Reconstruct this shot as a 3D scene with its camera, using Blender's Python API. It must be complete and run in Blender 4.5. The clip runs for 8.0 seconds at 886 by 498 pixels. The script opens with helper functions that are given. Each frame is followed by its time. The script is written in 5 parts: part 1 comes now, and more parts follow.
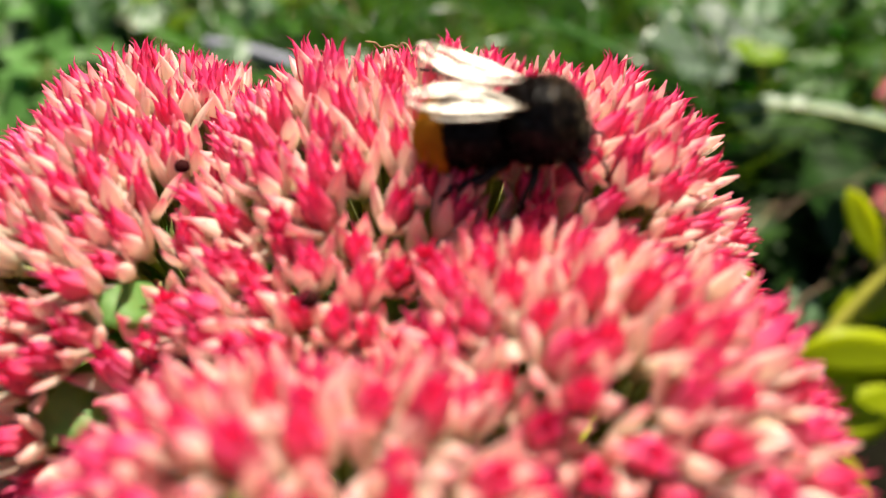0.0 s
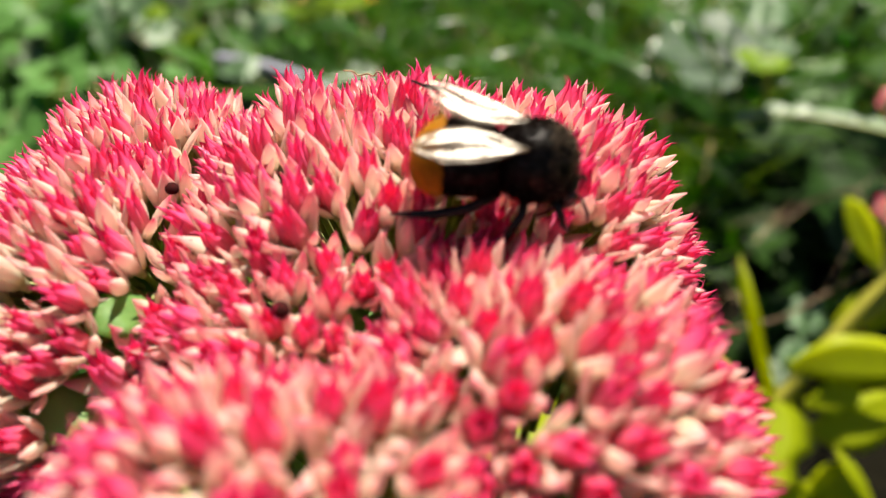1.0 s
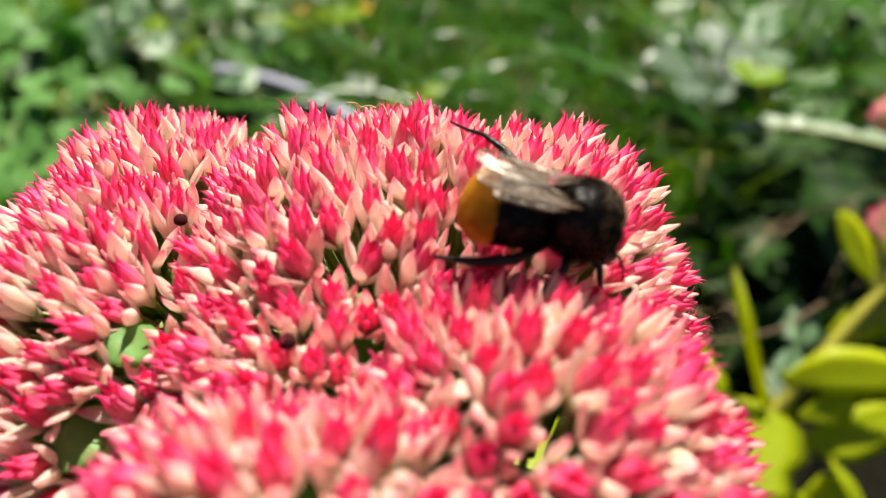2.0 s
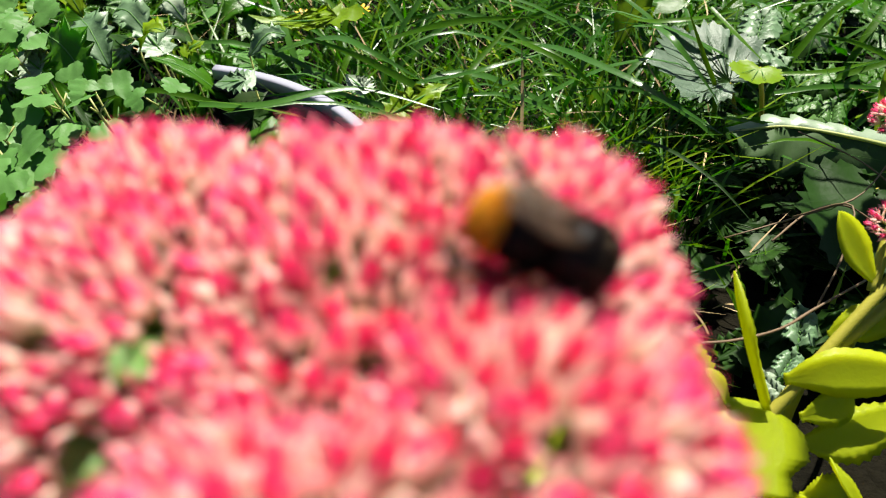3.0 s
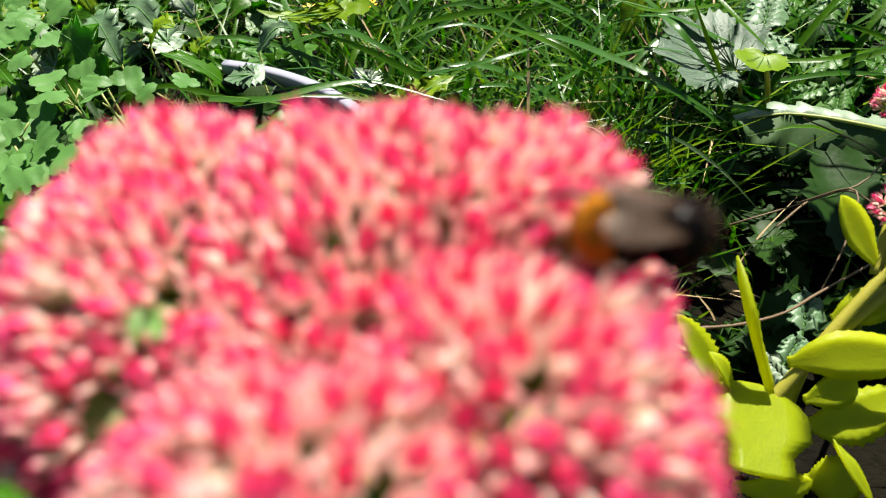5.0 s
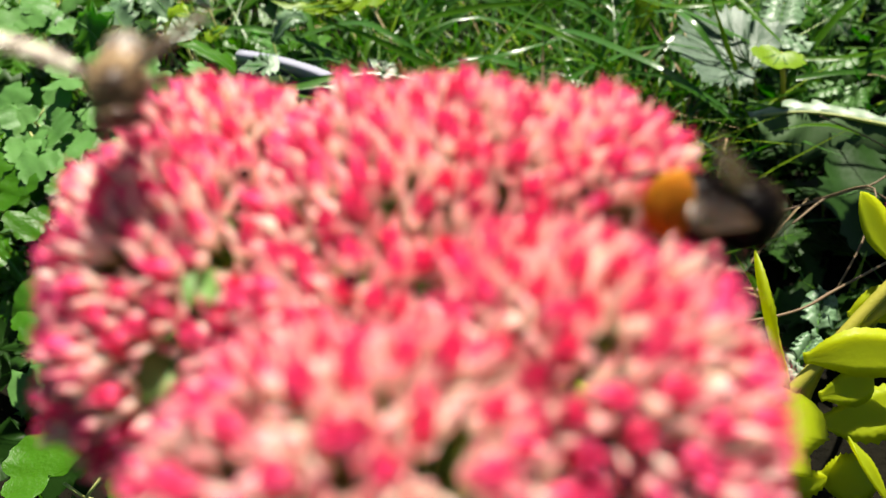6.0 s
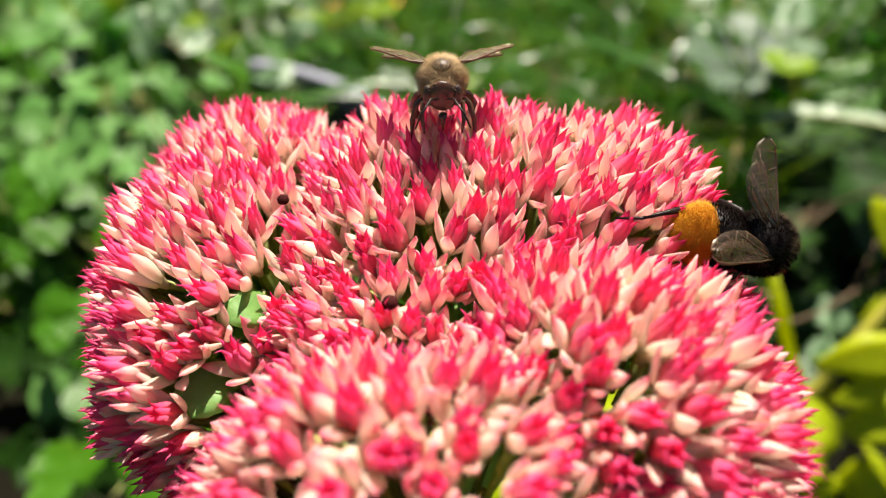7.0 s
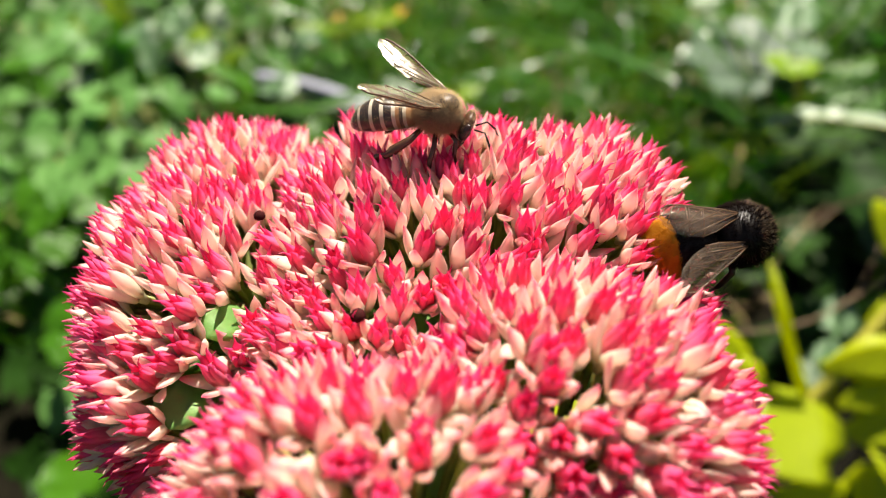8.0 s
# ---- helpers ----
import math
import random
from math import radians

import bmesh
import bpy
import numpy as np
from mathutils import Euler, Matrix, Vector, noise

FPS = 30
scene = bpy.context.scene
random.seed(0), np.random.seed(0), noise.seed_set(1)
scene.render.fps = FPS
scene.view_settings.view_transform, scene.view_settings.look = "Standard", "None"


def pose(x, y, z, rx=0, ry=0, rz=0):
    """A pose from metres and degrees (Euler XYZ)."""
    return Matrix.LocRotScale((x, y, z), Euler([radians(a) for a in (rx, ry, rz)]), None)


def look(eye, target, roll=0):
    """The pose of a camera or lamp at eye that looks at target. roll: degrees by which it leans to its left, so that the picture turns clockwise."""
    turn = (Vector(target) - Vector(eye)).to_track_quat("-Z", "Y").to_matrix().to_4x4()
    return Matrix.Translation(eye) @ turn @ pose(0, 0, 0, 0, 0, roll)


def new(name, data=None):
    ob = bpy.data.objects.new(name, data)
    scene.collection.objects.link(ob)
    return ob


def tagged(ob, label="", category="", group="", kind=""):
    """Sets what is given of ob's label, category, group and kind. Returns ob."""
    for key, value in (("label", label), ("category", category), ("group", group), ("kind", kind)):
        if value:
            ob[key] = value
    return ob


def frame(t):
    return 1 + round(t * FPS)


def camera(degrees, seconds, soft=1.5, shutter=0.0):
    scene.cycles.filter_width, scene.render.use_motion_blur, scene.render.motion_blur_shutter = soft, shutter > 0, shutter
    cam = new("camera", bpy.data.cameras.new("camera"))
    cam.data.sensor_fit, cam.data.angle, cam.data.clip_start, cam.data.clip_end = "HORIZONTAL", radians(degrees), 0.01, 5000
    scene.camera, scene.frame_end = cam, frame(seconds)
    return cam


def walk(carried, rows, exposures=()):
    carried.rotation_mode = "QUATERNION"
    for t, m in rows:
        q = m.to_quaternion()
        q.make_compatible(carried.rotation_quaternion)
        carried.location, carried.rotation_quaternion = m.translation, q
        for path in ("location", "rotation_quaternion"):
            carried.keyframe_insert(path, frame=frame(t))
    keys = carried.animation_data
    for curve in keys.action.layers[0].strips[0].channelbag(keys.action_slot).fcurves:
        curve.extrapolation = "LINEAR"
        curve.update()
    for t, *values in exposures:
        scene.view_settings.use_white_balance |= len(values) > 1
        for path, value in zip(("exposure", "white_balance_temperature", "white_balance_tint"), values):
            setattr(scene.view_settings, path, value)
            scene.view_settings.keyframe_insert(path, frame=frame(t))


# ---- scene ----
cam = camera(61.3, 8.0, 1.1)
PATH = [
    (0, (0.00517, 0.00520, 0.32473), (-0.00181, 0.37494, -0.01178), 1.45),
    (0.5, (0.00713, 0.00459, 0.32674), (-0.00170, 0.37519, -0.00878), 1.51),
    (1, (0.00955, 0.00174, 0.32872), (-0.00707, 0.37512, -0.00341), 0.10),
    (2.5, (0.00902, 0.00150, 0.33278), (-0.00479, 0.37848, 0.00461), 0.36),
    (3, (0.00916, 0.00231, 0.33323), (-0.00543, 0.37816, 0.00379), 0.14),
    (3.5, (0.00741, 0.00177, 0.33260), (-0.01313, 0.37315, -0.00155), -0.65),
    (4, (0.00933, 0.00021, 0.33338), (-0.01203, 0.37136, -0.00097), -0.69),
    (5.5, (0.01135, -0.00404, 0.33504), (-0.01056, 0.36946, 0.00336), -1.31),
    (6, (0.00627, -0.00503, 0.33226), (-0.01820, 0.36669, -0.00124), -0.54),
    (6.5, (0.00280, -0.00828, 0.33193), (-0.03090, 0.36258, -0.00173), -1.36),
    (7, (0.00407, -0.00647, 0.33601), (-0.02658, 0.36636, 0.00427), -1.53),
    (7.5, (0.00440, -0.00771, 0.33754), (-0.03083, 0.36792, 0.00943), -1.97),
    (8, (0.00862, -0.00724, 0.33768), (-0.03012, 0.36806, 0.00959), -3.07),
]
EXPOSURE = 1.65
EXPOSURES = [(0, EXPOSURE - 0.50, 7050, 10), (0.5, EXPOSURE - 0.56, 7050, 10), (1.2, EXPOSURE - 0.50, 7050, 10), (2.3, EXPOSURE - 0.36, 6700, 10), (2.6, EXPOSURE - 0.32, 6600, 10), (3.2, EXPOSURE - 0.28, 6600, 10), (5.9, EXPOSURE - 0.24, 6550, 10), (6.2, EXPOSURE - 0.28, 7000, 10), (7.0, EXPOSURE - 0.22, 7000, 10), (8, EXPOSURE - 0.18, 7000, 10)]
walk(cam, [(t, look(eye, target, roll)) for t, eye, target, roll in PATH], EXPOSURES)
cam.data.dof.use_dof, cam.data.dof.aperture_fstop = True, 16.5

# ---- world, sun ----
SUN = Vector((0.12, 0.42, 0.89)).normalized()
world = bpy.data.worlds.new("sky")
scene.world = world
world.use_nodes = True
sky = world.node_tree.nodes.new("ShaderNodeTexSky")
sky.sky_type, sky.sun_disc = "NISHITA", False
sky.sun_elevation, sky.sun_rotation = math.asin(SUN.z), math.atan2(SUN.x, SUN.y)
world.node_tree.nodes["Background"].inputs["Strength"].default_value = 0.030
world.node_tree.links.new(sky.outputs[0], world.node_tree.nodes["Background"].inputs["Color"])
sun = new("sun", bpy.data.lights.new("sun", "SUN"))
sun.data.energy, sun.data.angle, sun.data.color = 5.0, radians(0.53), (1.0, 0.95, 0.86)
sun.matrix_world = look(SUN * 5, (0, 0, 0))


# ---- materials ----
class Nodes:
    """A node material in the making."""

    def __init__(self, name):
        self.mat = bpy.data.materials.new(name)
        self.mat.use_nodes = True
        self.tree = self.mat.node_tree
        self.bsdf = self.tree.nodes["Principled BSDF"]
        self.out = self.tree.nodes["Material Output"]

    def add(self, kind, **inputs):
        n = self.tree.nodes.new("ShaderNode" + kind)
        for key, value in inputs.items():
            self.set(n, key.replace("_", " "), value)
        return n

    def set(self, n, key, value):
        key = int(key[1:]) if key[0] == "i" and key[1:].isdigit() else key
        if isinstance(value, bpy.types.NodeSocket):
            self.tree.links.new(value, n.inputs[key])
        else:
            n.inputs[key].default_value = value

    def noise(self, scale, detail=3.0, rough=0.55):
        tc = self.add("TexCoord")
        return self.add("TexNoise", Vector=tc.outputs["Object"], Scale=scale, Detail=detail, Roughness=rough).outputs[0]

    def ramp(self, fac, *stops):
        n = self.add("ValToRGB", Fac=fac)
        e = n.color_ramp.elements
        while len(e) < len(stops):
            e.new(0.5)
        for slot, (at, colour) in zip(e, stops):
            slot.position, slot.color = at, (*colour, 1)
        return n.outputs[0]

    def mix(self, fac, a, b, blend="MIX"):
        n = self.tree.nodes.new("ShaderNodeMix")
        n.data_type, n.blend_type = "RGBA", blend
        for slot, value in ((0, fac), (6, a), (7, b)):
            if isinstance(value, bpy.types.NodeSocket):
                self.tree.links.new(value, n.inputs[slot])
            else:
                n.inputs[slot].default_value = value if slot == 0 else (*value, 1)
        return n.outputs[2]

    def maths(self, op, a, b=0.0):
        n = self.tree.nodes.new("ShaderNodeMath")
        n.operation = op
        self.set(n, "i0", a), self.set(n, "i1", b)
        return n.outputs[0]

    def attr(self, name):
        n = self.tree.nodes.new("ShaderNodeAttribute")
        n.attribute_name = name
        return n.outputs["Fac"]

    def luck(self):
        """One random number a piece: the object's own, shifted by the piece's."""
        return self.maths("FRACT", self.maths("ADD", self.add("ObjectInfo").outputs["Random"], self.attr("luck")))

    def bump(self, height, strength=0.3, distance=0.0003):
        self.set(self.bsdf, "Normal", self.add("Bump", Height=height, Strength=strength, Distance=distance).outputs[0])

    def surface(self, colour, rough=0.5, metal=0.0, specular=0.5):
        for key, value in (("Base Color", colour if isinstance(colour, bpy.types.NodeSocket) else (*colour, 1)), ("Roughness", rough), ("Metallic", metal), ("Specular IOR Level", specular)):
            self.set(self.bsdf, key, value)
        return self

    def thin(self, share, colour):
        """Lets a share of the light through, as leaves and petals do."""
        t = self.add("BsdfTranslucent", Color=colour if isinstance(colour, bpy.types.NodeSocket) else (*colour, 1))
        m = self.add("MixShader", Fac=share)
        self.tree.links.new(self.bsdf.outputs[0], m.inputs[1])
        self.tree.links.new(t.outputs[0], m.inputs[2])
        self.tree.links.new(m.outputs[0], self.out.inputs[0])
        return self

    def clear(self, share):
        t = self.add("BsdfTransparent")
        m = self.add("MixShader", Fac=share)
        self.tree.links.new(self.bsdf.outputs[0], m.inputs[1])
        self.tree.links.new(t.outputs[0], m.inputs[2])
        self.tree.links.new(m.outputs[0], self.out.inputs[0])
        return self


def petal_material():
    n = Nodes("petal_pale_pink")
    along, luck = n.attr("along"), n.luck()
    a = n.maths("ADD", along, n.maths("MULTIPLY", n.maths("SUBTRACT", luck, 0.5), 0.28))
    body = n.ramp(a, (0.0, (0.66, 0.66, 0.34)), (0.22, (0.95, 0.91, 0.74)), (0.58, (0.96, 0.84, 0.73)), (0.85, (0.95, 0.56, 0.57)), (1.0, (0.80, 0.08, 0.26)))
    body = n.mix(n.maths("MULTIPLY", n.noise(900.0), 0.5), body, (0.93, 0.74, 0.63))
    n.surface(body, 0.36, 0.0, 0.5)
    n.bump(n.noise(2600.0, 4), 0.22, 0.0002)
    return n.thin(0.60, body).mat


def carpel_material():
    n = Nodes("carpel_deep_pink")
    along, luck = n.attr("along"), n.luck()
    red = n.ramp(along, (0.0, (0.90, 0.58, 0.42)), (0.35, (0.94, 0.24, 0.30)), (0.75, (0.92, 0.085, 0.26)), (1.0, (0.52, 0.01, 0.10)))
    pink = n.ramp(along, (0.0, (0.92, 0.60, 0.46)), (0.35, (0.95, 0.30, 0.43)), (0.75, (0.94, 0.13, 0.38)), (1.0, (0.64, 0.02, 0.18)))
    body = n.mix(luck, red, pink)
    body = n.mix(n.maths("MULTIPLY", n.noise(1400.0), 0.3), body, (0.88, 0.16, 0.28))
    n.surface(body, 0.33)
    n.bump(n.noise(2600.0, 4), 0.2, 0.0002)
    return n.thin(0.55, body).mat


def bud_material():
    n = Nodes("bud_cream")
    body = n.ramp(n.attr("along"), (0.0, (0.52, 0.52, 0.24)), (0.5, (0.78, 0.56, 0.38)), (0.85, (0.82, 0.38, 0.36)), (1.0, (0.75, 0.10, 0.2)))
    n.surface(n.mix(n.maths("MULTIPLY", n.noise(1200.0), 0.4), body, (0.84, 0.62, 0.5)), 0.4)
    n.bump(n.noise(2600.0, 4), 0.2, 0.0002)
    return n.thin(0.25, body).mat


def leaf_material(name, dark, mid, light, rough=0.4, share=0.4, through_colour=None, scale=160.0, specular=0.5, bump=0.35):
    n = Nodes(name)
    spread = n.mix(n.noise(scale, 4), dark, light)
    body = n.mix(0.45, spread, mid)
    body = n.mix(n.maths("MULTIPLY", n.luck(), 0.5), body, light)
    blotch = n.ramp(n.noise(scale * 0.22, 5, 0.65), (0.62, (0, 0, 0)), (0.75, (1, 1, 1)))
    body = n.mix(n.maths("MULTIPLY", blotch, 0.35), body, (mid[0] * 1.5 + 0.03, mid[1] * 1.05, mid[2] * 0.7))
    n.surface(body, rough, 0.0, specular)
    n.bump(n.noise(scale * 5, 4), bump, 0.0006)
    return n.thin(share, through_colour or (mid[0] * 1.6, min(1, mid[1] * 1.7), mid[2] * 0.6)).mat


def plain(name, colour, rough=0.5, scale=300.0, amount=0.3, light=None, metal=0.0, bump=0.2, specular=0.5):
    n = Nodes(name)
    other = light or tuple(min(1, c * 1.6 + 0.01) for c in colour)
    n.surface(n.mix(n.maths("MULTIPLY", n.noise(scale, 4), amount * 2), colour, other), rough, metal, specular)
    n.bump(n.noise(scale * 3, 3), bump, 0.0004)
    return n.mat


def wing_material(name, tint, clear, gloss, rough):
    """A clear membrane: a little brown, most light goes through, and its skin shines."""
    n = Nodes(name)
    n.surface(n.mix(n.noise(1500.0), tint, tuple(c * 0.6 for c in tint)), 0.6, 0.0, 0.0)
    n.clear(clear)
    shine = n.add("BsdfGlossy", Color=(1.0, 0.93, 0.83, 1), Roughness=rough)
    n.set(shine, "Normal", n.add("Bump", Height=n.noise(900.0, 3), Strength=0.16, Distance=0.0002).outputs[0])
    m = n.add("MixShader", Fac=gloss)
    n.tree.links.new(n.out.inputs[0].links[0].from_socket, m.inputs[1])
    n.tree.links.new(shine.outputs[0], m.inputs[2])
    n.tree.links.new(m.outputs[0], n.out.inputs[0])
    return n.mat


def soil_material():
    n = Nodes("soil")
    # almost black: the shade beneath the leaf cover is part of the soil colour
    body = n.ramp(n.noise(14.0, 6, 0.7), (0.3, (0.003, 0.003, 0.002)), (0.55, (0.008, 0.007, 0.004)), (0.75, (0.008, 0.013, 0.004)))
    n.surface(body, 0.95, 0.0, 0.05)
    n.bump(n.noise(90.0, 6), 0.8, 0.01)
    return n.mat


PETAL, CARPEL, BUD = petal_material(), carpel_material(), bud_material()
SOIL = soil_material()
SEDUM_GREEN = leaf_material("sedum_leaf_green", (0.13, 0.20, 0.004), (0.25, 0.34, 0.006), (0.40, 0.46, 0.012), 0.42, 0.55, (0.76, 0.78, 0.006), 120.0, 0.25)
BRACT = leaf_material("bract_pale_green", (0.10, 0.26, 0.05), (0.18, 0.38, 0.10), (0.28, 0.48, 0.16), 0.45, 0.5, (0.30, 0.60, 0.10), 200.0, 0.3)
SEDUM_STEM = leaf_material("sedum_stem_yellow_green", (0.20, 0.23, 0.02), (0.30, 0.29, 0.03), (0.42, 0.36, 0.06), 0.45, 0.15, None, 220.0, 0.25)
INNER_GREEN = leaf_material("inner_stalk_green", (0.20, 0.26, 0.06), (0.32, 0.38, 0.10), (0.48, 0.46, 0.18), 0.5, 0.2, None, 400.0)
GRASS = leaf_material("grass_green", (0.010, 0.048, 0.001), (0.036, 0.120, 0.002), (0.100, 0.230, 0.004), 0.34, 0.52, (0.20, 0.48, 0.003), 60.0, 0.36)
GRASS_BLUE = leaf_material("grass_blue_green", (0.012, 0.060, 0.006), (0.034, 0.118, 0.012), (0.080, 0.210, 0.028), 0.28, 0.44, (0.12, 0.38, 0.005), 60.0, 0.5)
COLUMBINE = leaf_material("columbine_leaf", (0.045, 0.140, 0.026), (0.085, 0.220, 0.046), (0.150, 0.310, 0.085), 0.46, 0.40, (0.15, 0.46, 0.014), 120.0, 0.22)
BROAD = leaf_material("weed_leaf", (0.010, 0.062, 0.002), (0.032, 0.122, 0.003), (0.072, 0.205, 0.007), 0.34, 0.48, (0.15, 0.46, 0.003), 110.0, 0.32, 0.7)
# bright leaf green; on lawn blades it stands in for sun on the grass
BRIGHT = leaf_material("bright_leaf", (0.09, 0.18, 0.003), (0.16, 0.28, 0.004), (0.24, 0.36, 0.008), 0.40, 0.50, (0.36, 0.54, 0.004), 80.0, 0.3)
GREY_LEAF = leaf_material("grey_green_leaf", (0.018, 0.072, 0.010), (0.040, 0.118, 0.018), (0.086, 0.190, 0.040), 0.40, 0.28, (0.07, 0.26, 0.006), 110.0, 0.35, 0.7)
GREY_BIG = leaf_material("grey_ruffled_leaf", (0.040, 0.075, 0.042), (0.062, 0.112, 0.066), (0.105, 0.160, 0.100), 0.45, 0.15, (0.06, 0.16, 0.015), 130.0, 0.4, 0.9)
# paleness stands for sun on the drooping leaf; pale weed leaves share it
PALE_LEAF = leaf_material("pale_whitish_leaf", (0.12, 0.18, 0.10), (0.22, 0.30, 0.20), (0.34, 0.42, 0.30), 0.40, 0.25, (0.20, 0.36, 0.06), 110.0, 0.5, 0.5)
# matt green darkened to hold the shade of the drooping leaf's front half
MATT_SHADE_LEAF = leaf_material("matt_leaf_with_shade", (0.020, 0.052, 0.014), (0.036, 0.080, 0.022), (0.060, 0.110, 0.036), 0.65, 0.22, (0.06, 0.16, 0.012), 110.0, 0.2, 0.25)
SILVER = leaf_material("silvery_leaf", (0.040, 0.105, 0.036), (0.084, 0.170, 0.074), (0.165, 0.265, 0.140), 0.42, 0.24, (0.08, 0.26, 0.012), 110.0, 0.42, 0.5)
# very dark green: the shade among the low leaves is in the colour
SHADE_LEAF = leaf_material("leaf_with_shade", (0.0040, 0.0200, 0.0015), (0.0100, 0.0360, 0.0032), (0.0220, 0.0620, 0.0070), 0.5, 0.25, (0.0240, 0.0780, 0.0030), 60.0, 0.15)
STRAW = plain("dry_straw", (0.30, 0.215, 0.10), 0.7, 200.0, 0.4)
TWIG = plain("dry_brown_stem", (0.10, 0.062, 0.028), 0.65, 260.0, 0.25)
BLACK_PLASTIC = plain("black_plastic", (0.012, 0.012, 0.014), 0.45, 200.0, 0.3)
GREY_PLASTIC = plain("grey_plastic", (0.22, 0.225, 0.27), 0.36, 260.0, 0.2)
YELLOW = plain("yellow_petal", (0.75, 0.36, 0.01), 0.5, 300.0, 0.3)
DARK_HOLE = plain("dark_red_spot", (0.028, 0.004, 0.004), 0.85, 900.0, specular=0.05)
SHIELD = plain("dull_dark_shield", (0.035, 0.02, 0.012), 0.42, 1500.0, 0.4, specular=0.35)
BLACK_SHELL = plain("black_chitin", (0.006, 0.004, 0.003), 0.3, 1500.0, 0.3, specular=0.2)
BROWN_SHELL = plain("brown_chitin", (0.045, 0.018, 0.008), 0.26, 1500.0, 0.4)
BLACK_HAIR = plain("black_hair", (0.0045, 0.0025, 0.002), 0.7, 900.0, 0.3, (0.009, 0.005, 0.004), specular=0.02)
ORANGE_HAIR = plain("orange_hair", (0.42, 0.13, 0.006), 0.6, 900.0, 0.5, (0.70, 0.34, 0.02), specular=0.2)
TAWNY_HAIR = plain("tawny_hair", (0.22, 0.14, 0.065), 0.6, 900.0, 0.4, (0.40, 0.28, 0.15), specular=0.3)
DUN = plain("dun_skin", (0.12, 0.078, 0.038), 0.6, 1500.0, 0.4)
# tawny hair colour that stands for sun on the fur's edge
RIM_LIT_HAIR = plain("hair_with_rim_light", (0.14, 0.09, 0.045), 0.6, 900.0, 0.4, (0.32, 0.22, 0.12))
AMBER = plain("amber_band", (0.20, 0.095, 0.035), 0.4, 1500.0, 0.4)
PALE_BAND = plain("pale_hair_band", (0.30, 0.26, 0.20), 0.6, 1500.0, 0.5)
DARK_BAND = plain("dark_brown_band", (0.016, 0.009, 0.006), 0.32, 1500.0, 0.4)
EYE = plain("dark_eye", (0.018, 0.008, 0.006), 0.16, 4000.0, 0.2)
BUMBLE_WING = wing_material("smoky_wing", (0.11, 0.06, 0.028), 0.80, 0.040, 0.38)
HONEY_WING = wing_material("amber_wing", (0.24, 0.17, 0.07), 0.84, 0.075, 0.30)
VEIN = plain("wing_vein", (0.07, 0.035, 0.015), 0.4, 1500.0)


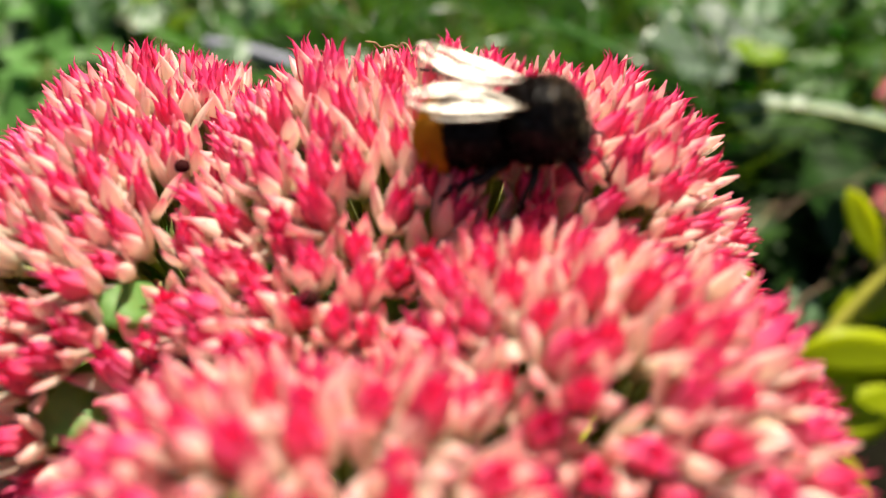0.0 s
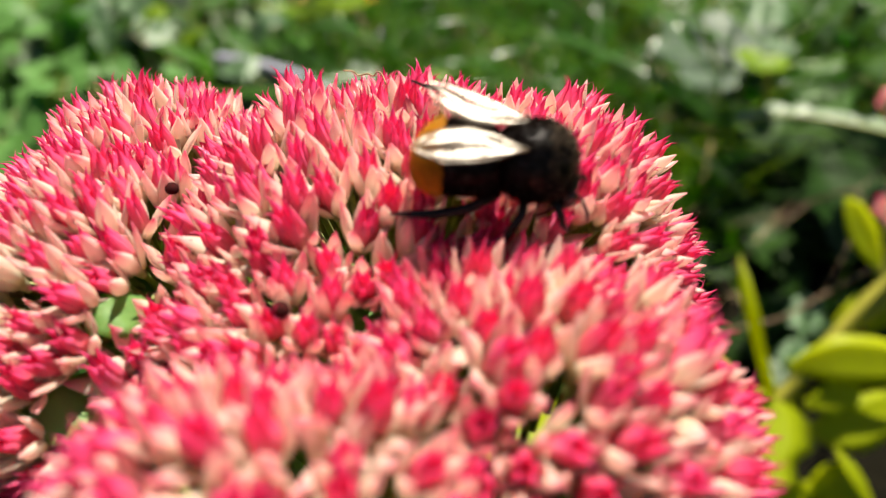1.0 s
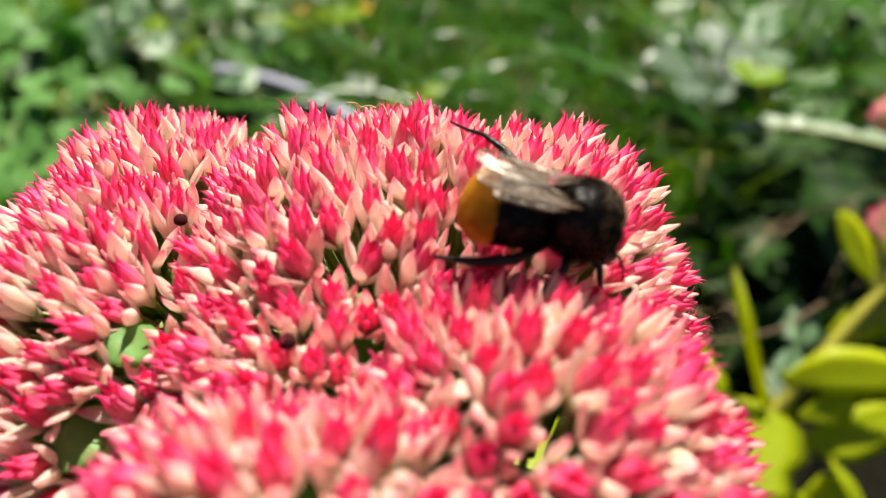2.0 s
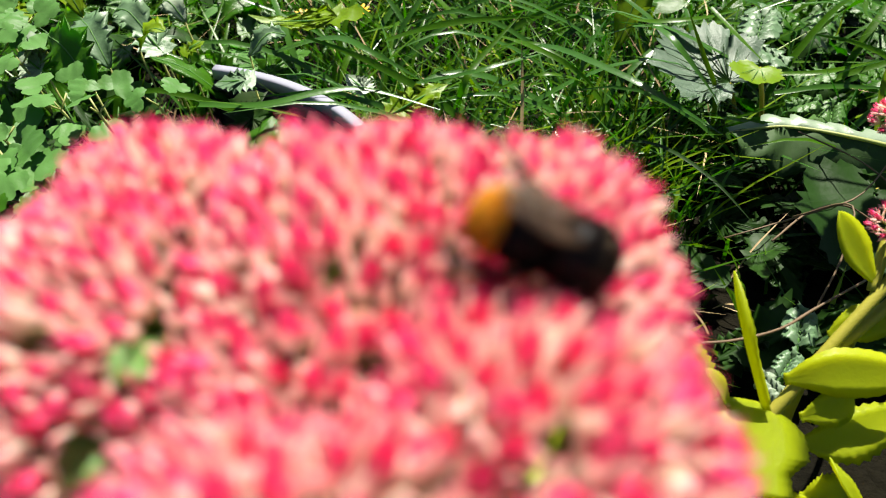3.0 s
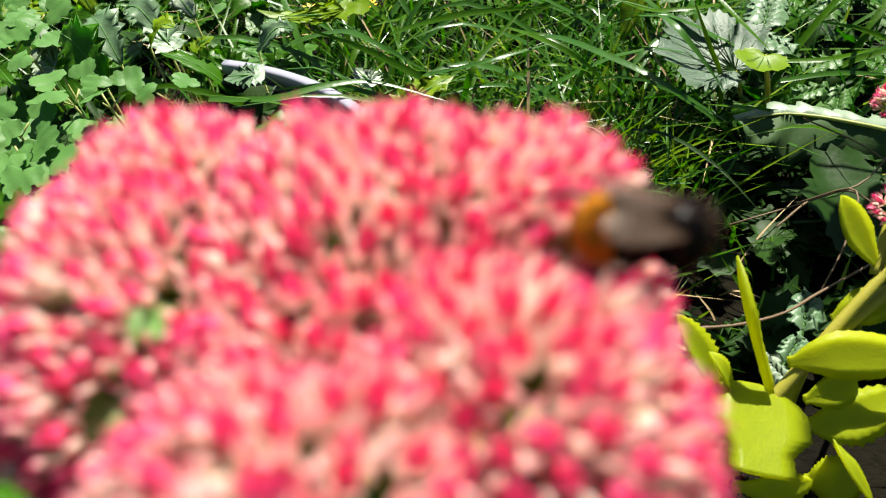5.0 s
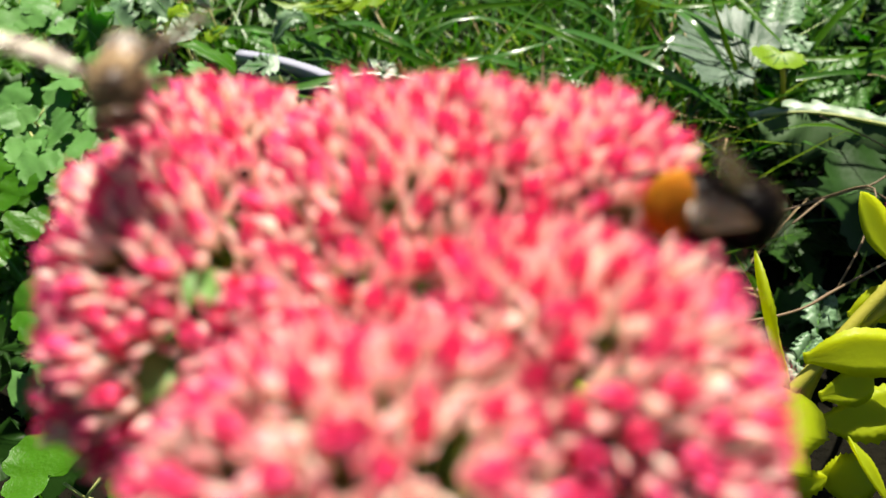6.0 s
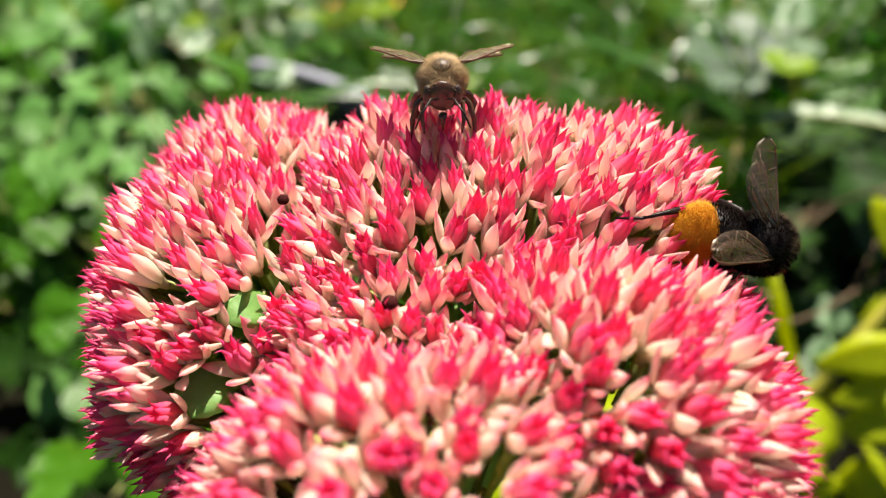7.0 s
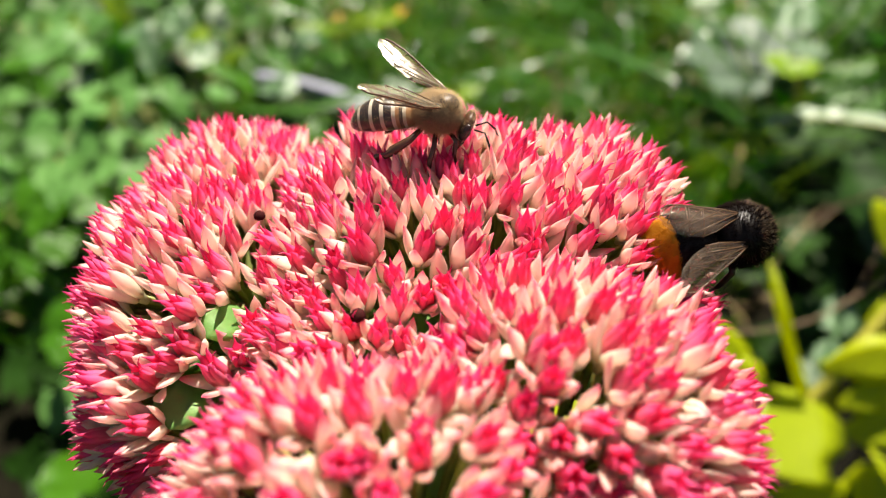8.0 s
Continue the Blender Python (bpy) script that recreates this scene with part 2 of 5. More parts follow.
# ---- shaping ----
class Shape:
    """Corners and faces in the making, with two numbers a corner: how far along its piece, and the piece's luck."""

    def __init__(self):
        self.v, self.f, self.a, self.r, self.m = [], [], [], [], []

    def loft(self, rings, along=None, luck=0.0, mat=0, cap=True):
        base, k = len(self.v), len(rings[0])
        n = len(rings)
        for i, ring in enumerate(rings):
            self.v += [tuple(p) for p in ring]
            self.a += [along[i] if along else i / max(1, n - 1)] * k
            self.r += [luck] * k
        for i in range(n - 1):
            for j in range(k):
                p, q = base + i * k + j, base + i * k + (j + 1) % k
                self.f.append((p, q, q + k, p + k))
                self.m.append(mat)
        if cap:
            self.f += [tuple(base + k - 1 - j for j in range(k)), tuple(base + (n - 1) * k + j for j in range(k))]
            self.m += [mat, mat]

    def tube(self, points, radii, sides=6, luck=0.0, mat=0):
        points = [Vector(p) for p in points]
        if not isinstance(radii, (list, tuple)):
            radii = [radii] * len(points)
        rings, side = [], None
        for i, p in enumerate(points):
            way = (points[min(i + 1, len(points) - 1)] - points[max(i - 1, 0)]).normalized()
            if side is None:
                side = way.orthogonal().normalized()
            side = (side - way * side.dot(way)).normalized()
            up = way.cross(side)
            rings.append([p + (side * math.cos(t) + up * math.sin(t)) * radii[i] for t in (math.tau * j / sides for j in range(sides))])
        self.loft(rings, None, luck, mat)

    def cone(self, root, tip, radius, luck=0.0, mat=0):
        way = (tip - root).normalized()
        a = way.orthogonal().normalized() * radius
        b = way.cross(a)
        base = len(self.v)
        self.v += [tuple(root + a), tuple(root - a * 0.5 + b * 0.87), tuple(root - a * 0.5 - b * 0.87), tuple(tip)]
        self.a += [0, 0, 0, 1]
        self.r += [luck] * 4
        self.f += [(base, base + 1, base + 3), (base + 1, base + 2, base + 3), (base + 2, base, base + 3)]
        self.m += [mat] * 3

    def flat(self, outline, normal, thick, luck=0.0, mat=0, middle=None):
        """A thin plate with that outline, and its middle as a fan."""
        n, base = len(outline), len(self.v)
        normal = Vector(normal).normalized() * thick
        centre = Vector(middle) if middle else sum((Vector(p) for p in outline), Vector()) / n
        for lift in (0.5, -0.5):
            self.v += [tuple(Vector(p) + normal * lift * 0.4) for p in outline] + [tuple(centre + normal * lift)]
            self.a += [1.0] * n + [0.0]
            self.r += [luck] * (n + 1)
        edge = len(self.v)
        for lift in (0.5, -0.5):
            self.v += [tuple(Vector(p) + normal * lift * 0.4) for p in outline]
            self.a += [1.0] * n
            self.r += [luck] * n
        for j in range(n):
            q = (j + 1) % n
            self.f += [(base + j, base + q, base + n), (base + n + 1 + q, base + n + 1 + j, base + 2 * n + 1), (edge + j, edge + n + j, edge + n + q, edge + q)]
            self.m += [mat] * 3

    def put_in(self, other, m, luck):
        base = len(self.v)
        self.v += [tuple(m @ Vector(p)) for p in other.v]
        self.a += other.a
        self.r += [luck] * len(other.v)
        self.f += [tuple(base + i for i in f) for f in other.f]
        self.m += other.m

    def mesh(self, name, materials, smooth=True):
        me = bpy.data.meshes.new(name)
        me.from_pydata(self.v, [], self.f)
        for material in materials:
            me.materials.append(material)
        me.polygons.foreach_set("material_index", self.m)
        if smooth:
            me.polygons.foreach_set("use_smooth", [True] * len(self.f))
        if smooth == "along":
            me.set_sharp_from_angle(angle=radians(45))
        for key, values in (("along", self.a), ("luck", self.r)):
            me.attributes.new(key, "FLOAT", "POINT").data.foreach_set("value", values)
        me.update()
        return me


def thing(name, label, category, m=None, group="", kind=""):
    ob = tagged(new(name), label, category, group, kind)
    if m is not None:
        ob.matrix_basis = m
    ob.empty_display_size = 0.01
    return ob


def solo(name, shape, materials, label, category, group="", kind="", smooth=True):
    """A thing that is one mesh."""
    return tagged(new(name, shape.mesh(name, materials if isinstance(materials, list) else [materials], smooth)), label, category, group, kind)


def part(name, shape, materials, parent, label="", m=None, kind=""):
    me = shape if isinstance(shape, bpy.types.Mesh) else shape.mesh(name, materials if isinstance(materials, list) else [materials])
    ob = new(name, me)
    ob.parent = parent
    if m is not None:
        ob.matrix_basis = m
    return tagged(ob, label, kind=kind)


def smooth_line(points, n):
    """n + 1 points on a smooth curve through those given."""
    p = [Vector(q) for q in points]
    p = [p[0] * 2 - p[1]] + p + [p[-1] * 2 - p[-2]]
    out = []
    for i in range(n + 1):
        s = i / n * (len(p) - 3)
        k = min(int(s), len(p) - 4)
        t = s - k
        a, b, c, d = p[k:k + 4]
        out.append(0.5 * (2 * b + (c - a) * t + (2 * a - 5 * b + 4 * c - d) * t * t + (3 * b - a - 3 * c + d) * t ** 3))
    return out


def blade(shape, points, width, thick, up=(0, 0, 1), n=10, fold=0.15, teeth=0.0, widest=0.45, luck=0.0, mat=0, point=1.0, stalk=0.12, wave=0.0):
    """A leaf along a curve: a ring of eight a step, folded along its midrib, with toothed edges and a real thickness."""
    line = smooth_line(points, n)
    rings = []
    for i, p in enumerate(line):
        s = i / n
        way = (line[min(i + 1, n)] - line[max(i - 1, 0)]).normalized()
        side = way.cross(Vector(up)).normalized()
        top = side.cross(way)
        w = (s / widest) ** 0.7 if s < widest else max(0.0, 1 - ((s - widest) / (1 - widest)) ** (1.6 + point)) ** 0.75
        w = max(stalk if s < 0.3 else 0.02, w) * width / 2
        if teeth and 0.15 < s < 0.97:
            w *= 1 + teeth * (1 if i % 2 else -1)
        h = thick / 2 * (0.35 + 0.65 * min(1, w / width * 3))
        bend = fold * w + wave * w * math.sin(s * 17 + luck * 9)
        rings.append([p - side * w + top * bend * 1.6, p - side * w * 0.5 + top * (bend * 0.55 + h), p + top * h * 0.6, p + side * w * 0.5 + top * (bend * 0.55 + h),
                      p + side * w + top * bend * 1.6, p + side * w * 0.5 + top * (bend * 0.55 - h), p - top * h * 1.5, p - side * w * 0.5 + top * (bend * 0.55 - h)])
    shape.loft(rings, None, luck, mat)


def strip(shape, points, width, n=8, up=(0, 0, 1), luck=0.0, mat=0, turn=0.0):
    """A blade of grass: a narrow keel, tapered to its tip."""
    line = smooth_line(points, n)
    rings = []
    for i, p in enumerate(line):
        s = i / n
        way = (line[min(i + 1, n)] - line[max(i - 1, 0)]).normalized()
        side = way.cross(Vector(up))
        side = (side if side.length > 0.05 else way.orthogonal()).normalized()
        side = Matrix.Rotation(turn * s, 3, way) @ side
        top = side.cross(way)
        w = width / 2 * max(0.03, (0.75 + 0.5 * s if s < 0.5 else 1.0) * (1 - s ** 3.5))
        rings.append([p - side * w + top * w * 0.22, p - top * w * 0.02, p + side * w + top * w * 0.22, p - top * w * 0.10])
    shape.loft(rings, None, luck, mat)


# ---- ground ----
rng = random.Random(11)


def ground_height(x, y):
    return 0.012 * noise.noise(Vector((x * 7, y * 7, 0.3))) * min(1, 3 / (1 + abs(x) + abs(y)))


def build_lawn():
    """Coarse tufts all round, out to where single blades are lost."""
    r = random.Random(3)
    s = Shape()
    for _ in range(48000):
        far, a = 0.33 + 5.5 * r.random() ** 1.7, r.uniform(0, math.tau)
        x, y = far * math.cos(a), 0.1 + far * math.sin(a)
        if (abs(x) < 0.62 * (0.55 + 0.75 * y) and 0.2 < y < 1.7) or math.hypot(x, y - 0.05) < 0.3:
            continue
        tall = r.uniform(0.05, 0.11)
        root = Vector((x, y, ground_height(x, y) - 0.004))
        tip = root + Vector((r.gauss(0, 0.04), r.gauss(0, 0.04), tall))
        s.cone(root, tip, r.uniform(0.004, 0.012), r.random())
    solo("lawn", s, GRASS, "rough green lawn all round the flower bed", "grass", "", "stuff")


def build_ground():
    s = Shape()
    lines = [-60, -20, -8, -3, -1.5] + [-1 + 0.05 * i for i in range(45)] + [1.5, 3, 8, 20, 60]
    k = len(lines)
    for y in lines:
        for x in lines:
            s.v.append((x, y + 0.4, ground_height(x, y + 0.4)))
            s.a.append(0), s.r.append(0)
    for i in range(k - 1):
        for j in range(k - 1):
            s.f.append((i * k + j, i * k + j + 1, (i + 1) * k + j + 1, (i + 1) * k + j))
            s.m.append(0)
    tagged(new("ground", s.mesh("ground", [SOIL])), "garden soil under weeds and grass, shade put into its colour", "ground", "", "structure")


build_ground()
build_lawn()


# ---- the flower head ----
def floret_shape(seed, openness=1.0):
    """Five pale fleshy petals round five deep pink pointed carpels."""
    r = random.Random(seed)
    s = Shape()
    turn = r.uniform(0, math.tau)
    tall = r.uniform(0.92, 1.1)
    for k in range(5):
        a = turn + math.tau * k / 5 + r.uniform(-0.12, 0.12)
        out, across = Vector((math.cos(a), math.sin(a), 0)), Vector((-math.sin(a), math.cos(a), 0))
        lean = openness * r.uniform(0.75, 1.25)
        far, high = (0.95 + 1.45 * lean) * 0.001, (4.9 - 0.9 * lean) * tall * r.uniform(0.85, 1.08) * 0.001
        rings, steps = [], (0.0, 0.14, 0.34, 0.56, 0.76, 0.90, 1.0)
        for t, w in zip(steps, (0.50, 0.80, 1.0, 0.94, 0.62, 0.27, 0.02)):
            p = out * (0.0006 + (far - 0.0006) * (t ** 1.4) + 0.0003 * math.sin(math.pi * t)) + Vector((0, 0, 0.0001 + high * (t ** 0.95)))
            w *= 0.00080
            keel = out * (0.36 * w + 0.00008) - Vector((0, 0, 0.1 * w))
            rings.append([p - across * w - keel * 0.4, p - across * w * 0.62 + keel * 0.7, p + keel * 1.05, p + across * w * 0.62 + keel * 0.7, p + across * w - keel * 0.4, p - keel * 0.5])
        s.loft(rings, list(steps), 0.0, 0)
    for k in range(5):
        a = turn + 0.63 + math.tau * k / 5 + r.uniform(-0.1, 0.1)
        out, across = Vector((math.cos(a), math.sin(a), 0)), Vector((-math.sin(a), math.cos(a), 0))
        high = 4.6 * tall * r.uniform(0.9, 1.08) * 0.001
        rings, steps = [], (0.0, 0.2, 0.42, 0.62, 0.80, 0.92, 1.0)
        for t, w, o in zip(steps, (0.50, 0.78, 0.84, 0.66, 0.30, 0.12, 0.015), (0.35, 0.56, 0.64, 0.62, 0.68, 0.88, 1.05 + 0.35 * openness)):
            p = out * o * 0.00085 + Vector((0, 0, 0.0003 + high * t))
            w *= 0.00090
            rings.append([p - across * w, p + out * w * 0.8, p + across * w, p - out * w * 0.5])
        s.loft(rings, list(steps), 0.0, 1)
    rings = [[Vector((math.cos(t) * w, math.sin(t) * w, z)) for t in (math.tau * j / 6 for j in range(6))] for z, w in ((-0.0008, 0.0003), (0.0002, 0.0007), (0.0008, 0.0008))]
    s.loft(rings, [0, 0, 0.1], 0.0, 0)
    return s


def bud_shape(seed):
    """A bud still shut: five pale petals wrapped to a point."""
    r = random.Random(seed)
    s = Shape()
    for k in range(5):
        a = math.tau * k / 5 + r.uniform(-0.1, 0.1)
        out, across = Vector((math.cos(a), math.sin(a), 0)), Vector((-math.sin(a), math.cos(a), 0))
        rings, steps = [], (0.0, 0.2, 0.45, 0.7, 0.88, 1.0)
        for t, w, o in zip(steps, (0.3, 0.75, 0.9, 0.7, 0.36, 0.04), (0.25, 0.75, 0.95, 0.75, 0.36, 0.08)):
            p = out * o * 0.0011 + Vector((0, 0, 0.0001 + 0.0034 * t))
            w *= 0.00098
            rings.append([p - across * w - out * w * 0.35, p + out * w * 0.3, p + across * w - out * w * 0.35, p - out * w * 0.6])
        s.loft(rings, list(steps), 0.0, 0)
    return s


FLORETS = [floret_shape(100 + i, (0.45, 0.7, 0.95, 1.3, 0.8, 1.5, 1.1, 0.6)[i]) for i in range(8)]
BUDS = [bud_shape(200 + i) for i in range(3)]
FLORET_MESHES = [s.mesh("floret", [PETAL, CARPEL]) for s in FLORETS]
BUD_MESHES = [s.mesh("bud", [BUD]) for s in BUDS]

# lobes of the head: centre, radii of the dome on which the florets stand, and the lobe's own axis
LOBES = [
    ((-0.0257, 0.0613, 0.2702), (0.0118, 0.0213, 0.0138), (-0.25, 0.0, 1.0)),
    ((-0.0002, 0.0609, 0.2688), (0.0181, 0.0183, 0.0180), (-0.05, 0.08, 1.0)),
    ((0.0145, 0.0617, 0.2690), (0.0143, 0.0150, 0.0179), (0.25, 0.12, 1.0)),
    ((0.0154, 0.0371, 0.2671), (0.0139, 0.0133, 0.0205), (0.22, -0.15, 1.0)),
    ((-0.0015, 0.0242, 0.2664), (0.0162, 0.0122, 0.0223), (-0.15, -0.2, 1.0)),
    ((-0.0257, 0.0429, 0.2664), (0.0086, 0.0072, 0.0108), (-0.30, -0.2, 1.0)),
    ((-0.0050, 0.0442, 0.2660), (0.0110, 0.0096, 0.0165), (-0.1, -0.1, 1.0)),
    ((0.0090, 0.0450, 0.2660), (0.0110, 0.0080, 0.0180), (0.1, -0.1, 1.0)),
    ((0.0062, 0.0630, 0.2700), (0.0100, 0.0130, 0.0184), (0.05, 0.1, 1.0)),
]
BOXY = 2.6  # how boxy the domes are; 2 would be round
EDGE, EDGE_WAY = Vector((-0.0415, 0.0431, 0.2684)), Vector((-0.597, -0.736, -0.318))  # where the side lobe ends below
CLEFT = (Vector((-0.0182, 0.0660, 0.2850)), Vector((-0.0186, 0.0560, 0.2848)), Vector((-0.0195, 0.0480, 0.2850)), Vector((-0.0196, 0.0420, 0.2844)), Vector((-0.0227, 0.0360, 0.2787)))  # between the side lobe and the rest
HOLLOWS = (  # where the crowns part and the green stalks show
    ((0.0018, 0.0430, 0.2857), 0.0019), ((-0.0046, 0.0380, 0.2851), 0.0020), ((0.0135, 0.0310, 0.2842), 0.0035), ((0.0149, 0.0310, 0.2823), 0.0033), ((-0.0017, 0.0480, 0.2883), 0.0014),
    ((-0.0196, 0.0420, 0.2844), 0.0034), ((-0.0227, 0.0360, 0.2787), 0.0039), ((-0.0186, 0.0560, 0.2848), 0.0022), ((0.0083, 0.0360, 0.2884), 0.0013), ((0.0205, 0.0310, 0.2810), 0.0017), ((0.0050, 0.0540, 0.2898), 0.0012), ((-0.0160, 0.0735, 0.2860), 0.0026), ((-0.0162, 0.0675, 0.2880), 0.0020))
HEART = Vector((-0.003, 0.050, 0.240))
FOOT = Vector((-0.004, 0.058, 0.205))


def lobe_points(step):
    """Where the florets stand: spread over the lobes' domes, none inside another lobe."""
    r = random.Random(5)
    spots = []
    gaps = [(Vector(g), wide * 1.3) for g, wide in HOLLOWS] + [(a.lerp(b, k / 5), 0.0018) for a, b in zip(CLEFT, CLEFT[1:]) for k in range(6)]
    for number, (c, size, axis) in enumerate(LOBES):
        c, axis = Vector(c), Vector(axis).normalized()
        tries = 0
        while tries < 6000:
            tries += 1
            d = Vector((r.gauss(0, 1), r.gauss(0, 1), r.gauss(0, 1))).normalized()
            if d.dot(axis) < -0.25:
                continue
            q = Vector((d.x / size[0], d.y / size[1], d.z / size[2]))
            d = d / sum(abs(v) ** BOXY for v in q) ** (1 / BOXY)
            p = c + d
            normal = Vector([math.copysign(abs(v / k) ** (BOXY - 1) / k, v) for v, k in zip(d, size)]).normalized()
            inside = False
            for k, (c2, size2, _) in enumerate(LOBES):
                q = p - Vector(c2)
                if k != number and sum(abs(v / k2) ** BOXY for v, k2 in zip(q, size2)) < 1.07:
                    inside = True
            gap = step * (1.0 + 0.25 * noise.noise(p * 160))
            if number in (0, 5) and (p - EDGE).dot(EDGE_WAY) > -0.0018:
                continue
            way = (normal * 0.5 + (p - HEART).normalized() * 0.7).normalized()
            crown = p + way * 0.003
            if any((crown - g).length < wide for g, wide in gaps):
                continue
            if inside or any((p - s[0]).length < gap for s in spots):
                continue
            spots.append((p, way, number))
    return spots


SPOTS = lobe_points(0.00242)


def stand(p, way, spin):
    """A pose with its z along way."""
    return Matrix.Translation(p) @ way.to_track_quat("Z", "Y").to_matrix().to_4x4() @ Matrix.Rotation(spin, 4, "Z")


def build_sedum():
    r = random.Random(8)
    plant = thing("sedum_plant", "flowering stonecrop with a domed head of pink star florets", "flower")
    s = Shape()
    s.tube(smooth_line([(-0.03, 0.085, -0.01), (-0.022, 0.075, 0.08), (-0.008, 0.062, 0.16), tuple(FOOT)], 14), [0.0042 - 0.0001 * i for i in range(15)], 10)
    part("stem", s, SEDUM_STEM, plant, "yellow-green fleshy stem")
    for c, size, axis in LOBES:
        c, axis = Vector(c), Vector(axis).normalized()
        s = Shape()
        hub = c - axis * size[2] * 0.55
        s.tube(smooth_line([FOOT - Vector((0, 0, 0.012)), FOOT.lerp(hub, 0.55) + Vector((0, 0, 0.004)), hub], 8), [0.0026 - 0.0001 * i for i in range(9)], 8)
        for k in range(7):
            a = math.tau * k / 7
            d = (Vector((math.cos(a), math.sin(a), 0.75)) if k else axis).normalized()
            tip = c + Vector((d.x * size[0], d.y * size[1], d.z * size[2])) * 0.66
            s.tube(smooth_line([hub, hub.lerp(tip, 0.5) + Vector((0, 0, 0.0012)), tip], 5), [0.0013 - 0.0001 * i for i in range(6)], 6)
        part("branch", s, INNER_GREEN, plant, "branched green flower stalk")
    stalks, rest, shut = Shape(), Shape(), Shape()
    order = sorted(SPOTS, key=lambda q: (q[0] - Vector((0.003, 0.02, 0.33))).length)
    for n, (p, way, lobe) in enumerate(order):
        c, size, axis = LOBES[lobe]
        knot = Vector(c).lerp(p, 0.55) - Vector(axis).normalized() * 0.003
        stalks.tube([knot, knot.lerp(p, 0.6) + way * 0.0004, p + way * 0.0002], [0.0004, 0.00036, 0.0005], 5, r.random())
        lean = (way + Vector((r.gauss(0, 0.13), r.gauss(0, 0.13), r.gauss(0, 0.06)))).normalized()
        grown = r.uniform(1.0, 1.24)
        m = stand(p - way * r.uniform(-0.0004, 0.0011), lean, r.uniform(0, math.tau)) @ Matrix.Diagonal((grown, grown, grown * r.uniform(0.92, 1.12), 1))
        bud = r.random() < 0.025
        if n < 300:
            if bud:
                part("bud", r.choice(BUD_MESHES), None, plant, "cream bud still shut", m)
            else:
                part("floret", r.choice(FLORET_MESHES), None, plant, "", m)
        elif bud:
            shut.put_in(r.choice(BUDS), m, r.random())
        else:
            rest.put_in(r.choice(FLORETS), m, r.random())
    part("floret_cluster", rest, [PETAL, CARPEL], plant, "many more pink star florets", None, "stuff")
    part("bud_cluster", shut, [BUD], plant, "cream buds", None, "stuff")
    part("stalk_cluster", stalks, INNER_GREEN, plant, "thin green floret stalks", None, "stuff")
    # dark red spots deep between the florets
    for x, y, z, w in ((-0.0187, 0.0574, 0.2858, 0.0007), (-0.0050, 0.0418, 0.2862, 0.0008), (-0.012, 0.036, 0.279, 0.001)):
        s = Shape()
        s.loft([[Vector((x + w * k * math.cos(t), y + w * k * math.sin(t), z + w * h)) for t in (math.tau * j / 8 for j in range(8))] for k, h in ((0.3, -0.8), (0.9, -0.4), (1, 0.1), (0.7, 0.6), (0.2, 0.85))])
        part("withered_floret", s, DARK_HOLE, plant, "small dark spot between the florets")
    # pale leaves just under the head
    for points, width in (([(-0.0227, 0.0560, 0.2684), (-0.0239, 0.0500, 0.2755), (-0.0258, 0.0460, 0.2762)], 0.012), ([(0.0175, 0.0460, 0.2618), (0.0171, 0.0400, 0.2629), (0.0154, 0.0360, 0.2615)], 0.016), ([(0.0039, 0.0560, 0.2736), (0.0012, 0.0500, 0.2773), (-0.0009, 0.0480, 0.2762)], 0.012), ([(-0.0052, 0.0520, 0.2706), (-0.0064, 0.0470, 0.2741), (-0.0086, 0.0450, 0.2746)], 0.012),
                          ([(-0.0190, 0.0490, 0.2780), (-0.0207, 0.0455, 0.2809), (-0.0219, 0.0434, 0.2807)], 0.0052), ([(-0.0217, 0.0436, 0.2728), (-0.0238, 0.0396, 0.2755), (-0.0250, 0.0362, 0.2746)], 0.006)):
        s = Shape()
        blade(s, points, width, 0.0012, (0.1, -0.6, 0.8), 14, 0.1, 0.06, 0.5, r.random(), 0, 1.2, 0.4)
        part("leaf", s, BRACT, plant, "pale green leaf under the flower head")
    # leaves up the stem
    for a, z, length, droop in ((0.4, 0.235, 0.045, 0.0), (2.3, 0.232, 0.045, -0.002), (3.9, 0.236, 0.05, 0.004), (5.3, 0.225, 0.055, -0.004), (1.3, 0.20, 0.06, -0.01), (3.0, 0.19, 0.06, -0.012),
                                (4.6, 0.17, 0.065, -0.012), (0.0, 0.15, 0.065, -0.015), (2.1, 0.13, 0.065, -0.02)):
        root = Vector((-0.004 - (0.205 - z) * 0.1, 0.058 + max(0, 0.2 - z) * 0.1, min(z, 0.204) if z < 0.21 else z - 0.02))
        out = Vector((math.cos(a), math.sin(a), 0))
        s = Shape()
        blade(s, [root, root + out * length * 0.4 + Vector((0, 0, 0.008)), root + out * length * 0.8 + Vector((0, 0, 0.006 + droop)), root + out * length + Vector((0, 0, droop))], length * 0.5, 0.0018, n=16, teeth=0.06, luck=r.random())
        part("leaf", s, SEDUM_GREEN, plant)
    return plant


build_sedum()


